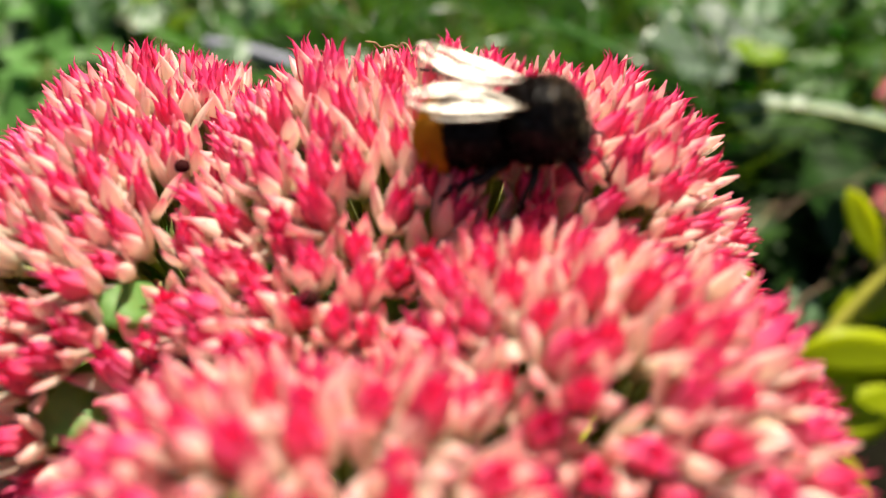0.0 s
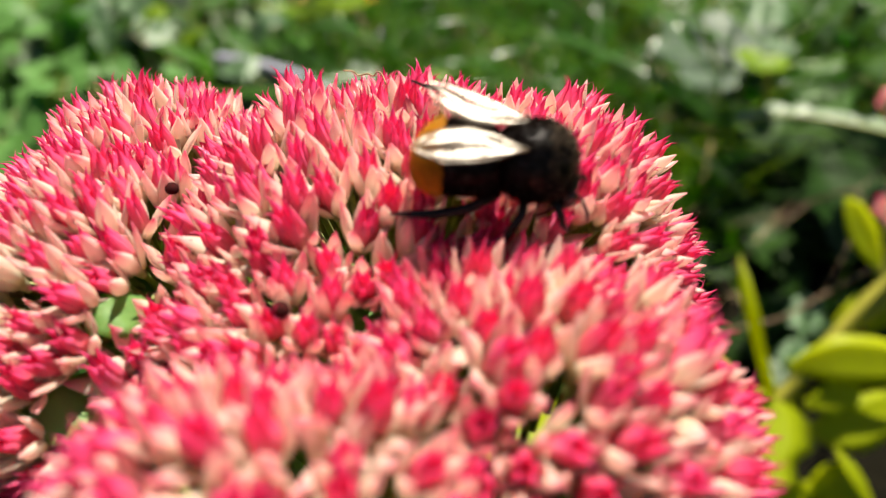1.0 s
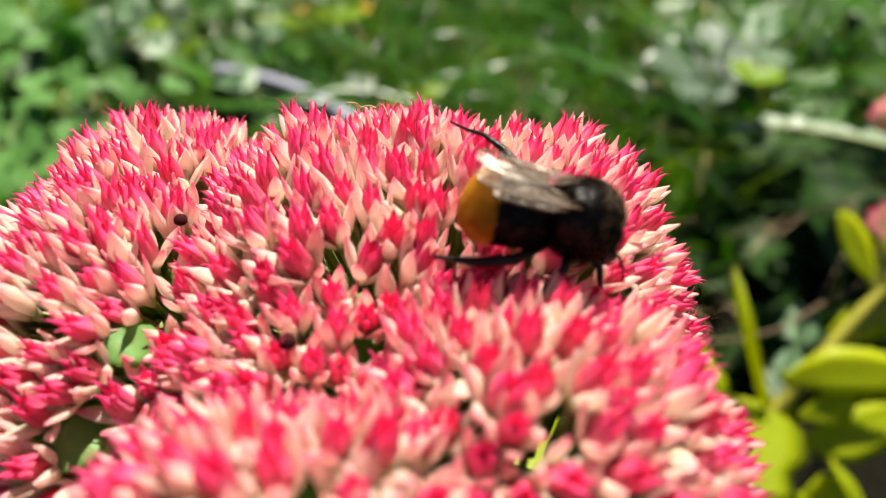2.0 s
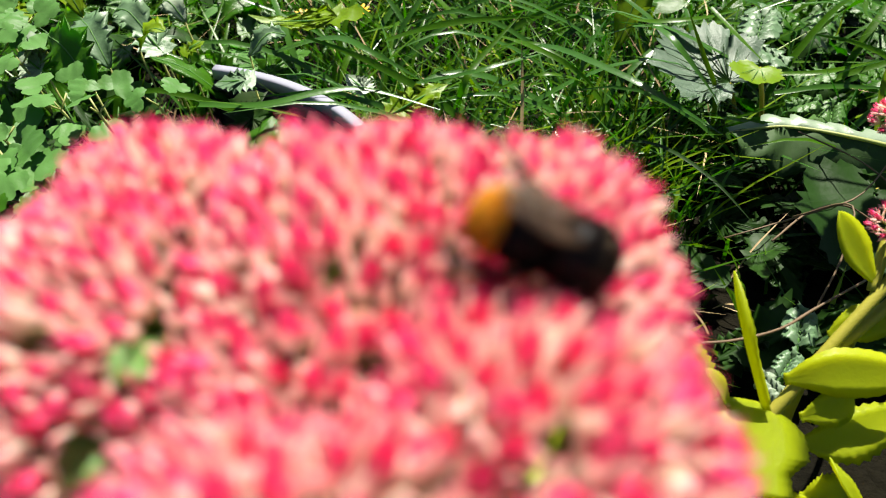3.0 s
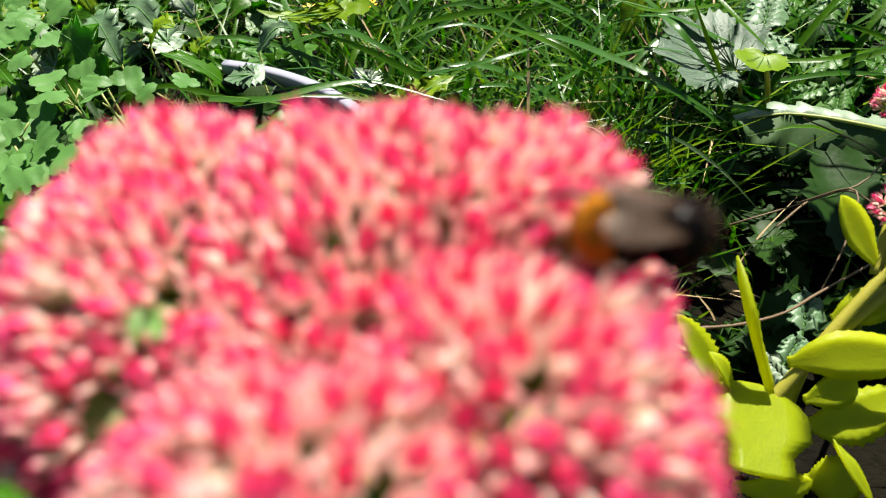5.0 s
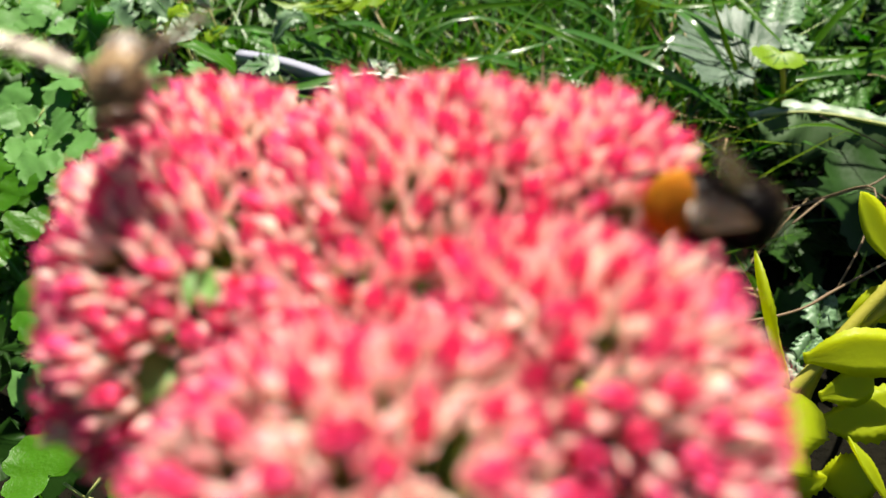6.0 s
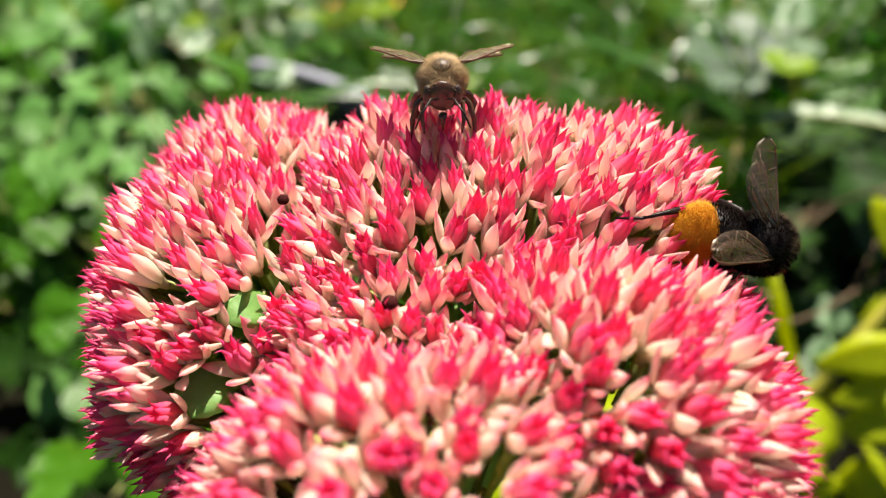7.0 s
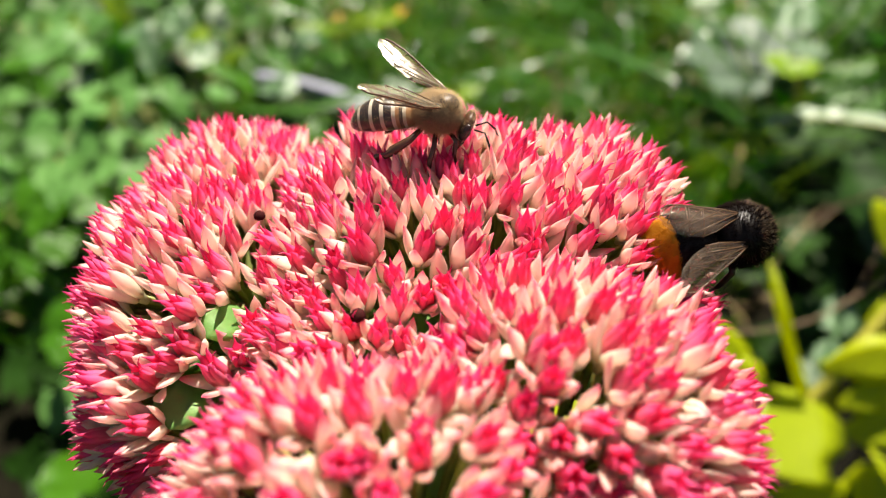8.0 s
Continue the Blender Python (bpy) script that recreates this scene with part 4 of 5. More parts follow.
def build_weeds():
    """Broad jagged leaves between the columbine and the lawn."""
    r = random.Random(52)
    placed = [  # root, tip, width, material
        ((-0.229, 0.418, 0.094), (-0.2600, 0.440, 0.1210), 0.036, BROAD), ((-0.2408, 0.4662, 0.0850), (-0.2675, 0.4986, 0.1050), 0.030, SILVER), ((-0.2195, 0.4983, 0.0900), (-0.2496, 0.5179, 0.1050), 0.026, SILVER),
        ((-0.2085, 0.4862, 0.0850), (-0.2316, 0.5050, 0.1000), 0.024, SILVER), ((-0.2929, 0.4546, 0.0900), (-0.2731, 0.4585, 0.1050), 0.022, PALE_LEAF), ((-0.2063, 0.5318, 0.0900), (-0.2259, 0.5397, 0.1000), 0.020, PALE_LEAF), ((-0.2239, 0.4805, 0.0900), (-0.1978, 0.4728, 0.1100), 0.018, BRIGHT), ((-0.1907, 0.4820, 0.0850), (-0.1819, 0.4851, 0.1000), 0.016, BRIGHT),
        ((-0.0575, 0.4317, 0.0850), (-0.0692, 0.4397, 0.1000), 0.024, PALE_LEAF), ((-0.1307, 0.4367, 0.0880), (-0.1534, 0.4311, 0.1000), 0.018, SILVER), ((-0.1454, 0.4769, 0.0900), (-0.1205, 0.4919, 0.1000), 0.014, SILVER), ((-0.2717, 0.4428, 0.0900), (-0.2936, 0.4558, 0.1000), 0.020, PALE_LEAF), ((-0.3355, 0.5091, 0.1000), (-0.3047, 0.5063, 0.1100), 0.016, BRIGHT), ((-0.150, 0.455, 0.06), (-0.205, 0.455, 0.10), 0.020, BROAD),
        ((-0.075, 0.540, 0.07), (-0.145, 0.525, 0.11), 0.018, BRIGHT),
        ((-0.045, 0.425, 0.075), (-0.008, 0.447, 0.088), 0.020, BRIGHT),
        ((-0.230, 0.520, 0.08), (-0.260, 0.580, 0.12), 0.03, GREY_LEAF), ((-0.300, 0.560, 0.08), (-0.340, 0.600, 0.12), 0.03, BRIGHT),
        
        ((0.125, 0.560, 0.06), (0.155, 0.600, 0.125), 0.03, BRIGHT), ((0.175, 0.600, 0.06), (0.150, 0.640, 0.12), 0.03, BROAD),
    ]
    for _ in range(190):
        y = r.uniform(0.30, 0.85)
        x = -r.uniform(0.06, 0.36) - 0.35 * (y - 0.3)
        a = r.uniform(0, math.tau)
        root = (x, y, r.uniform(0.005, 0.05))
        tip = (x + 0.05 * math.cos(a), y + 0.05 * math.sin(a), r.uniform(0.05, 0.095))
        placed.append((root, tip, r.uniform(0.014, 0.03), r.choice([BROAD, BROAD, GREY_LEAF, SHADE_LEAF, COLUMBINE])))
    for _ in range(170):
        y, a = r.uniform(0.27, 0.75), r.uniform(0, math.tau)
        x = r.uniform(0.13, 0.36) + 0.25 * (y - 0.3)
        # the nearest of these all take the green that has shade mixed in
        placed.append(((x, y, 0.004), (x + 0.045 * math.cos(a), y + 0.045 * math.sin(a), r.uniform(0.02, 0.065)), r.uniform(0.016, 0.03), SHADE_LEAF if y < 0.45 else r.choice([SHADE_LEAF, SHADE_LEAF, BROAD, GREY_LEAF])))
    for _ in range(50):
        y, a = r.uniform(0.10, 0.30), r.uniform(0, math.tau)
        x = r.uniform(-0.26, 0.10)
        placed.append(((x, y, 0.004), (x + 0.05 * math.cos(a), y + 0.05 * math.sin(a), r.uniform(0.03, 0.07)), r.uniform(0.02, 0.034), r.choice([BROAD, COLUMBINE, SHADE_LEAF])))
    made, undergrowth = 0, {}
    for root, tip, width, material in placed:
        root, tip = Vector(root), Vector(tip)
        label = {BROAD: "broad toothed green weed leaf", GREY_LEAF: "pale grey-green jagged weed leaf", SHADE_LEAF: "weed leaf with shade put into its dark green", BRIGHT: "bright yellow-green weed leaf", COLUMBINE: "dull green rounded weed leaf", SILVER: "silvery jagged weed leaf in the sun", PALE_LEAF: "pale whitish green jagged weed leaf"}[material]
        s, rib = Shape(), Shape()
        normal = Vector((0.15 * r.gauss(0, 1), -0.35 + 0.25 * r.gauss(0, 1), 0.9)).normalized()
        if not made:
            normal = Vector((0.15, -0.9, 0.35)).normalized()
        if made and r.random() < 0.62:
            way = tip - root
            flat = (way - normal * way.dot(normal)).normalized()
            size = way.length * 0.52
            spin = Matrix((flat.cross(normal), flat, normal)).transposed().to_4x4()
            m = Matrix.Translation(root + way * 0.55) @ spin
            outline = jagged_outline(r, r.choice([5, 7, 7, 9]), r.uniform(0.3, 0.5), size, min(1.0, width / size * 0.75))
            plate(s, outline, m, 0.0003, r.uniform(-0.2, 0.25), r.random(), r)
            rib.tube([root, m @ Vector((0, -size * 0.2, 0.0009)), m @ Vector((0, size * 0.8, 0.0012))], [0.0008, 0.0007, 0.0002], 5)
        else:
            middle = root.lerp(tip, 0.55) + Vector((0, 0, 0.008))
            blade(s, [root, middle, tip], width, 0.0005, normal, 14, r.uniform(0.05, 0.3), r.choice([0.08, 0.14, 0.2]), 0.42, r.random(), 0, 0.2, 0.1, 0.12)
            rib.tube(smooth_line([root, middle + normal * 0.0004, tip], 6), 0.0005, 5)
        made += 1
        if made > 22 and (root.y > 0.52 or (material is SHADE_LEAF and made % 3)):
            rest = undergrowth.setdefault(material.name, (material, Shape()))[1]
            rest.put_in(s, Matrix(), r.random())
            continue
        leaf = thing("weed_leaf", label, "leaf", None, "weed leaves")
        part("leaf_plate", s, material, leaf)
        part("midrib", rib, COLUMBINE if material is not SHADE_LEAF else SHADE_LEAF, leaf, "pale raised midrib")
        if root.z > 0.01:
            base = Vector((root.x + 0.01, root.y + 0.01, -0.003))
            s = Shape()
            s.tube([base, base.lerp(root, 0.6), root.lerp(tip, 0.04)], [0.0009, 0.0008, 0.0007], 5)
            part("stalk", s, INNER_GREEN, leaf)
    for material, shape in undergrowth.values():
        solo("undergrowth", shape, material, "low mixed weed leaves that cover the soil", "weeds", "", "stuff")


build_weeds()


def veined_leaf(name, label, outline, m, material, cup, veins, foot, r, vein_material=None, rib=0.004):
    leaf = thing(name, label, "leaf")
    leaf_size = max(math.hypot(*q) for q in outline)
    s = Shape()
    plate(s, outline, m, 0.0005, cup, r.random(), r, 0.06, rib)
    part("leaf_plate", s, material, leaf)
    for tip in veins:
        s = Shape()
        a, b = Vector((*foot, 0.0004)), Vector((*tip, 0.0004 + 0.06 * abs(tip[0]) + cup * math.hypot(*tip) * 0.6))
        s.tube([m @ a, m @ a.lerp(b, 0.5), m @ b], [min(0.0006, leaf_size * 0.018), min(0.0004, leaf_size * 0.012), 0.00015], 5)
        # a given vein colour is dark and paints the shade of sunk veins
        part("leaf_vein", s, vein_material or COLUMBINE, leaf, "vein darkened for the shade in its groove" if vein_material else "pale raised vein")
    s = Shape()
    root = m @ Vector((*foot, 0))
    s.tube(smooth_line([(root.x + 0.03, root.y + 0.02, -0.005), (root.x + 0.015, root.y + 0.01, root.z * 0.6), tuple(root)], 6), 0.0016, 6)
    part("leaf_stalk", s, SEDUM_STEM, leaf)


def build_big_leaves():
    r = random.Random(63)
    m = facing((0.177, 0.490, 0.082), (0.12, -0.25, 1), 0.35)
    veined_leaf("lobed_leaf", "large grey-green lobed leaf with darkened veins", lobed_outline(r, 7, 0.42, 0.044, 1.1, 12, 0.10), m, GREY_BIG, 0.12,
                [(math.cos(a) * 0.036, math.sin(a) * 0.036) for a in (-0.3, 0.0, 0.4, 0.75, 1.1, 1.57, 2.1, 2.45, 2.8, 3.15, 3.5)], (0, -0.018), r, SHADE_LEAF, 0.014)
    # a big leaf that droops from its midrib: a narrow half behind, coloured as lit, a wide half in front, coloured as
    # shaded
    leaf = thing("lobed_leaf", "large drooping grey-green leaf with a pale midrib", "leaf")
    rib = smooth_line([(0.1800, 0.4269, 0.069), (0.2028, 0.4321, 0.070), (0.2179, 0.4337, 0.070), (0.2352, 0.4305, 0.070), (0.2519, 0.4266, 0.069), (0.2691, 0.4234, 0.067), (0.3050, 0.4200, 0.060)], 32)
    # the front half hangs steeply, cut into jagged lobes
    hem = [(0.1780, 0.4110, 0.0781), (0.1818, 0.4110, 0.0681), (0.1864, 0.4110, 0.0568), (0.1928, 0.4110, 0.0587), (0.1996, 0.4110, 0.0614), (0.2065, 0.4110, 0.0509), (0.2129, 0.4110, 0.0419), (0.2195, 0.4110, 0.0420), (0.2245, 0.4110, 0.0489), (0.2304, 0.4110, 0.0534), (0.2382, 0.4110, 0.0423), (0.2463, 0.4110, 0.0350), (0.2556, 0.4110, 0.0425), (0.2700, 0.4110, 0.0326), (0.2824, 0.4110, 0.0290), (0.2949, 0.4110, 0.0348), (0.3117, 0.4110, 0.0295)]
    s = Shape()
    rings = []
    for i, p in enumerate(rib):
        k = i / 32 * (len(hem) - 1)
        j = min(int(k), len(hem) - 2)
        q = Vector(hem[j]).lerp(Vector(hem[j + 1]), k - j)
        line = [p.lerp(q, t) + Vector((0, -0.004 * math.sin(math.pi * t) + 0.0012 * math.sin(i * 1.1 + 4 * t), 0.0008 * math.sin(i * 0.8 + 5 * t))) for t in (0.0, 0.2, 0.4, 0.6, 0.8, 1.0)]
        rings.append(line + [v + Vector((0, 0.0005, 0)) for v in reversed(line)])
    s.loft(rings, None, r.random(), 0)
    # its shade is in the darker green of this material
    part("leaf_half", s, MATT_SHADE_LEAF, leaf, "hanging half of the leaf, shade put into its dark colour")
    # the back half lies flat and curls over at its end; the sun on it is put into its pale colour
    s = Shape()
    rings = []
    for i, p in enumerate(rib):
        w = min(1.0, 0.35 + i / 32 * 2.2) * (1 - 0.35 * ((i % 7) / 6))
        line = [p + Vector((-0.003 * t, 0.018 * t, 0.004 * math.sin(2.6 * t) - 0.002 * t + 0.0008 * math.sin(i * 1.3 + 3 * t))) * w for t in (0.0, 0.25, 0.5, 0.75, 1.0)]
        rings.append(line + [v - Vector((0, 0, 0.0005)) for v in reversed(line)])
    s.loft(rings, None, r.random(), 0)
    part("leaf_half", s, PALE_LEAF, leaf, "back half of the leaf, sunlight put into its pale colour")
    s = Shape()
    s.tube([p + Vector((0, -0.0004, 0.0006)) for p in rib], [0.0006 + 0.00003 * i for i in range(33)], 7)
    part("midrib", s, INNER_GREEN, leaf, "pale green midrib")
    s = Shape()
    s.tube(smooth_line([(0.345, 0.425, -0.005), (0.332, 0.421, 0.035), (0.305, 0.420, 0.060)], 6), 0.0018, 6)
    part("leaf_stalk", s, SEDUM_STEM, leaf)
    # a low leaf whose shade is painted by its dark green
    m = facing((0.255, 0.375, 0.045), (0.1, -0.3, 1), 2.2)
    veined_leaf("lobed_leaf", "large lobed leaf with shade put into its dark green", lobed_outline(r, 7, 0.3, 0.05, 0.9, 8, 0.08), m, SHADE_LEAF, 0.05,
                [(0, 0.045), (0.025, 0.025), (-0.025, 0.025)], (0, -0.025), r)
    m = facing((0.1945, 0.4490, 0.100), (0.0, -0.05, 1), 2.6)
    veined_leaf("lobed_leaf", "small bright yellow-green lobed leaf", lobed_outline(r, 5, 0.32, 0.0160, 1.15, 10, 0.10), m, BRIGHT, 0.15, [(0, 0.013), (0.008, 0.008), (-0.008, 0.008)], (0, -0.008), r)
    # feathery leaves, cut into narrow toothed lobes
    for x, y, z, a, size, material in ((0.177, 0.262, 0.056, 1.2, 0.022, SILVER), (0.164, 0.240, 0.054, 0.9, 0.016, SILVER), (0.155, 0.226, 0.054, 2.2, 0.015, PALE_LEAF),
                                       (0.228, 0.548, 0.085, 1.2, 0.040, SILVER), (0.226, 0.506, 0.082, 2.4, 0.032, SILVER), (0.276, 0.555, 0.085, 1.0, 0.030, GREY_LEAF), (0.246, 0.482, 0.078, 0.4, 0.028, GREY_LEAF), (0.250, 0.562, 0.085, 2.0, 0.030, BROAD),
                                       (0.232, 0.455, 0.072, 0.3, 0.022, GREY_LEAF), (0.252, 0.448, 0.070, 1.2, 0.022, GREY_LEAF), (0.320, 0.600, 0.085, 2.1, 0.045, BROAD), (0.305, 0.500, 0.07, 0.4, 0.04, BROAD)):
        leaf = thing("cut_leaf", "pale green deeply cut feathery leaf", "leaf", None, "cut leaves")
        way = Vector((math.cos(a), math.sin(a), 0.15))
        side = Vector((-math.sin(a), math.cos(a), 0.0))
        root = Vector((x, y, z)) - way * size * 0.5
        s = Shape()
        s.tube([(root.x, root.y, -0.003), tuple(root), tuple(root + way * size * 0.5), tuple(root + way * size)], [0.0009, 0.0008, 0.0007, 0.0003], 5)
        part("midrib", s, COLUMBINE, leaf)
        for k in range(9):
            t = 0.15 + 0.8 * (k // 2) / 4
            sign = -1 if k % 2 else 1
            if k == 8:
                sign, t = 0, 0.95
            p = root + way * size * t
            d = (way * 0.65 + side * sign).normalized() * size * (0.5 - 0.25 * abs(t - 0.4))
            s = Shape()
            blade(s, [p, p + d * 0.55 + Vector((0, 0, 0.003)), p + d + Vector((0, 0, r.uniform(-0.003, 0.003)))], size * 0.34, 0.0005, (0, -0.4, 0.9), 10, 0.1, 0.16, 0.6, r.random(), 0, 0.8, 0.2)
            part("leaf_lobe", s, material, leaf)


build_big_leaves()


def build_shade_caster():
    """An added leafy plant, out of view above the bed, that throws dappled shade on the low leaves beside the
    stonecrop.
    """
    r = random.Random(77)
    aside = 0.2 * (SUN.x / SUN.z + 0.133)
    weed = thing("shade_caster", "added unseen leafy plant that shades the flower bed", "plant")
    for k in range(6):
        s = Shape()
        top = Vector((aside, 0, 0)) + Vector((0.10 + 0.045 * k, 0.515 - 0.03 * k, 0.29 + 0.01 * (k % 2)) if k < 4 else (0.12 + 0.05 * (k - 4), 0.425 - 0.03 * (k - 4), 0.285))
        line = smooth_line([(0.40 + aside, 0.52 + 0.01 * k, -0.005), (0.385 + aside, 0.51, 0.16), (0.33 + aside, 0.50 - 0.015 * k, 0.27), tuple(top)], 16)
        s.tube(line, [0.0028 - 0.00012 * i for i in range(17)], 6)
        part("stem", s, INNER_GREEN, weed)
        for p in line[8:]:
            for side in (-1, 1):
                d = Vector((-0.35 + 0.5 * r.random(), side * r.uniform(0.6, 1.0), r.uniform(-0.15, 0.25))) * r.uniform(0.032, 0.046)
                shade = p + d * 0.5 - SUN * ((p.z - 0.075) / SUN.z)
                if 0.17 < shade.x < 0.36 and 0.385 < shade.y < 0.475:
                    continue  # a gap left in the added leaves, through which the sun reaches the drooping leaf
                s = Shape()
                blade(s, [p, p + d * 0.55 + Vector((0, 0, 0.006)), p + d], r.uniform(0.020, 0.030), 0.0005, (0.1, -0.1, 1), 10, 0.12, 0.12, 0.45, r.random())
                part("leaf", s, BROAD, weed)


build_shade_caster()


def build_yellow_flower(x, y, z, seed):
    r = random.Random(seed)
    flower = thing("yellow_flower", "small yellow flower low in the grass", "flower")
    s = Shape()
    s.tube([(x, y, -0.004), (x, y, z * 0.5), (x, y, z)], 0.001, 6)
    part("stalk", s, GRASS, flower)
    for k in range(11):
        a = math.tau * k / 11
        d = Vector((math.cos(a), math.sin(a), 0.4 + 0.2 * r.random())) * 1.5
        p = Vector((x, y, z))
        s = Shape()
        blade(s, [p, p + d * 0.004, p + d * 0.0075], 0.0046, 0.0004, (0, 0, 1), 6, 0.1)
        part("petal", s, YELLOW, flower)


for q in ((-0.0885, 0.6167, 0.060), (-0.1362, 0.6280, 0.050), (-0.0967, 0.6104, 0.056)):
    build_yellow_flower(*q, seed=int(q[1] * 1000))


def build_edging():
    """The curved rim of something black left in the grass."""
    tub = thing("plastic_tub", "black plastic tub with a pale grey rim in the grass", "tub")
    centre = Vector((-0.199, 0.2985, 0))
    for name, low, high, inner, outer, material, label in (("rim", 0.0795, 0.0875, 0.168, 0.176, GREY_PLASTIC, "pale grey rounded rim"), ("wall", -0.004, 0.0785, 0.166, 0.172, BLACK_PLASTIC, "black tub wall")):
        s = Shape()
        rings = []
        for k in range(25):
            a = radians(34 + 45.5 * k / 24)
            d = Vector((math.cos(a), math.sin(a), 0))
            b = (high - low) * 0.12
            rings.append([centre + d * inner + Vector((0, 0, low)), centre + d * outer + Vector((0, 0, low)), centre + d * outer + Vector((0, 0, high - b)), centre + d * (outer - b * 1.5) + Vector((0, 0, high)),
                          centre + d * (inner + b * 1.5) + Vector((0, 0, high)), centre + d * inner + Vector((0, 0, high - b))])
        s.loft(rings, None, 0.0, 0)
        part(name, s, material, tub, label)


build_edging()


# ---- bees: x ahead, y to the left, z up, in metres from the waist ----
def pod(shape, x0, x1, ry, rz, drop=0.0, blunt=2.2, n=14, sides=18, bands=None):
    """A rounded body along x from x0 to x1; bands maps the share of its length to a material slot."""
    rings, base = [], len(shape.f)
    for i in range(n + 1):
        s = i / n
        u = math.cos(math.pi * (1 - s))
        w = max(0.02, (1 - abs(u) ** blunt) ** (1 / blunt))
        x = (x0 + x1) / 2 + (x1 - x0) / 2 * u
        rings.append([Vector((x, ry * w * math.cos(t), rz * w * math.sin(t) + drop * (u * u))) for t in (math.tau * j / sides for j in range(sides))])
    shape.loft(rings)
    if bands:
        for i in range(n):
            s = (1 - math.cos(math.pi * (i + 0.5) / n)) / 2
            for j in range(sides):
                shape.m[base + i * sides + j] = bands(s)


def fur(shape, r, x0, x1, ry, rz, count, length, radius, slot, lean=(-0.5, 0, 0), span=(0.0, 1.0), drop=0.0, blunt=2.2):
    """Hairs that stand off such a body."""
    for _ in range(count):
        s = r.uniform(*span)
        u = 2 * s - 1
        t = r.uniform(0, math.tau)
        w = max(0.02, (1 - abs(u) ** blunt) ** (1 / blunt))
        p = Vector(((x0 + x1) / 2 + (x1 - x0) / 2 * u, ry * w * math.cos(t), rz * w * math.sin(t) + drop * u * u))
        normal = Vector((u * 0.9 * max(ry, rz) / abs(x1 - x0) * 2, math.cos(t) * w, math.sin(t) * w)).normalized()
        way = (normal + Vector(lean) + Vector((r.gauss(0, 0.22), r.gauss(0, 0.22), r.gauss(0, 0.22)))).normalized()
        shape.cone(p - normal * radius, p + way * length * r.uniform(0.6, 1.2), radius, r.random(), slot)


def wing_shape(length, width, seed):
    """A wing that runs back from its root along minus x, its front edge towards plus y."""
    s = Shape()
    outline = []
    for k, (u, v) in enumerate(((0, 0.06), (0.2, 0.16), (0.45, 0.22), (0.7, 0.26), (0.88, 0.24), (0.97, 0.12), (1.0, -0.06), (0.96, -0.28), (0.85, -0.48), (0.68, -0.62), (0.48, -0.62), (0.3, -0.46), (0.12, -0.2), (0, -0.06))):
        outline.append(Vector((-u * length, v * width, 0.02 * length * math.sin(u * 5 + v * 6 + seed))))
    # the membrane: strips between the front and the hind edge, pleated along the veins
    front, hind = outline[:6], outline[13:5:-1]

    def edge(line, x):
        for p, q in zip(line, line[1:]):
            if q.x <= x <= p.x and p.x > q.x:
                return p.y + (q.y - p.y) * (p.x - x) / (p.x - q.x)
        return line[-1].y

    rows = []
    for i in range(19):
        u = i / 18
        x = -length * (1 - (1 - u) ** 1.5)
        y0, y1 = edge(front + [outline[6]], x), edge(hind, x)
        top, under = [], []
        for j in range(11):
            v = j / 10
            pleat = 0.0085 * math.sin(v * 15 + seed) * (0.3 + u) + 0.010 * math.sin(u * 6 + v * 5 + seed) + 0.02 * math.sin(v * 3.1) + 0.004 * math.sin(u * 31 + v * 9)
            p = Vector((x, y0 + (y1 - y0) * v, pleat * length))
            top.append(p + Vector((0, 0, 0.00002)))
            under.append(p - Vector((0, 0, 0.00002)))
        rows.append((top, under))
    for k in (0, 1):
        base = len(s.v)
        for row in rows:
            s.v += [tuple(p) for p in row[k]]
            s.a += [0.5] * 11
            s.r += [0.0] * 11
        for i in range(18):
            for j in range(10):
                f = (base + i * 11 + j, base + i * 11 + j + 1, base + i * 11 + j + 12, base + i * 11 + j + 11)
                s.f.append(f if k == 0 else f[::-1])
                s.m.append(0)
    return s, outline


def add_wing(bee, name, root, length, width, material, side, m, seed):
    s, outline = wing_shape(length, width, seed)
    if side > 0:
        s.v = [(x, y, z) for x, y, z in s.v]
    else:
        s.v = [(x, -y, z) for x, y, z in s.v]
        outline = [Vector((p.x, -p.y, p.z)) for p in outline]
    wing = part(name, s, material, bee, "thin smoky veined wing" if material is BUMBLE_WING else "thin amber veined wing", m)
    for path in ((0, 1, 2, 3, 4, 5), (0, 9), (0, 7), (1, 8), (13, 11, 10), (2, 8), (3, 9), (4, 7), (10, 2)):
        v = Shape()
        v.tube([outline[i] * (1.0 if len(path) > 2 else 0.93 if i else 1) for i in path], 0.00006 if len(path) < 4 else 0.00010, 5)
        part("wing_vein", v, VEIN, wing)
    return wing


def wing_pose(root, side, spread, lift, twist=0.0):
    """spread: degrees from straight back to the side; lift: degrees up."""
    return Matrix.Translation(root) @ Matrix.Rotation(radians(-side * spread), 4, "Z") @ Matrix.Rotation(radians(lift), 4, "Y") @ Matrix.Rotation(radians(side * twist), 4, "X")


def add_leg(bee, points, radii, material, label=""):
    s = Shape()
    line = [Vector(p) * 0.001 for p in points]
    s.tube(line, [q * 0.001 for q in radii], 7)
    return part("leg", s, material, bee, label)


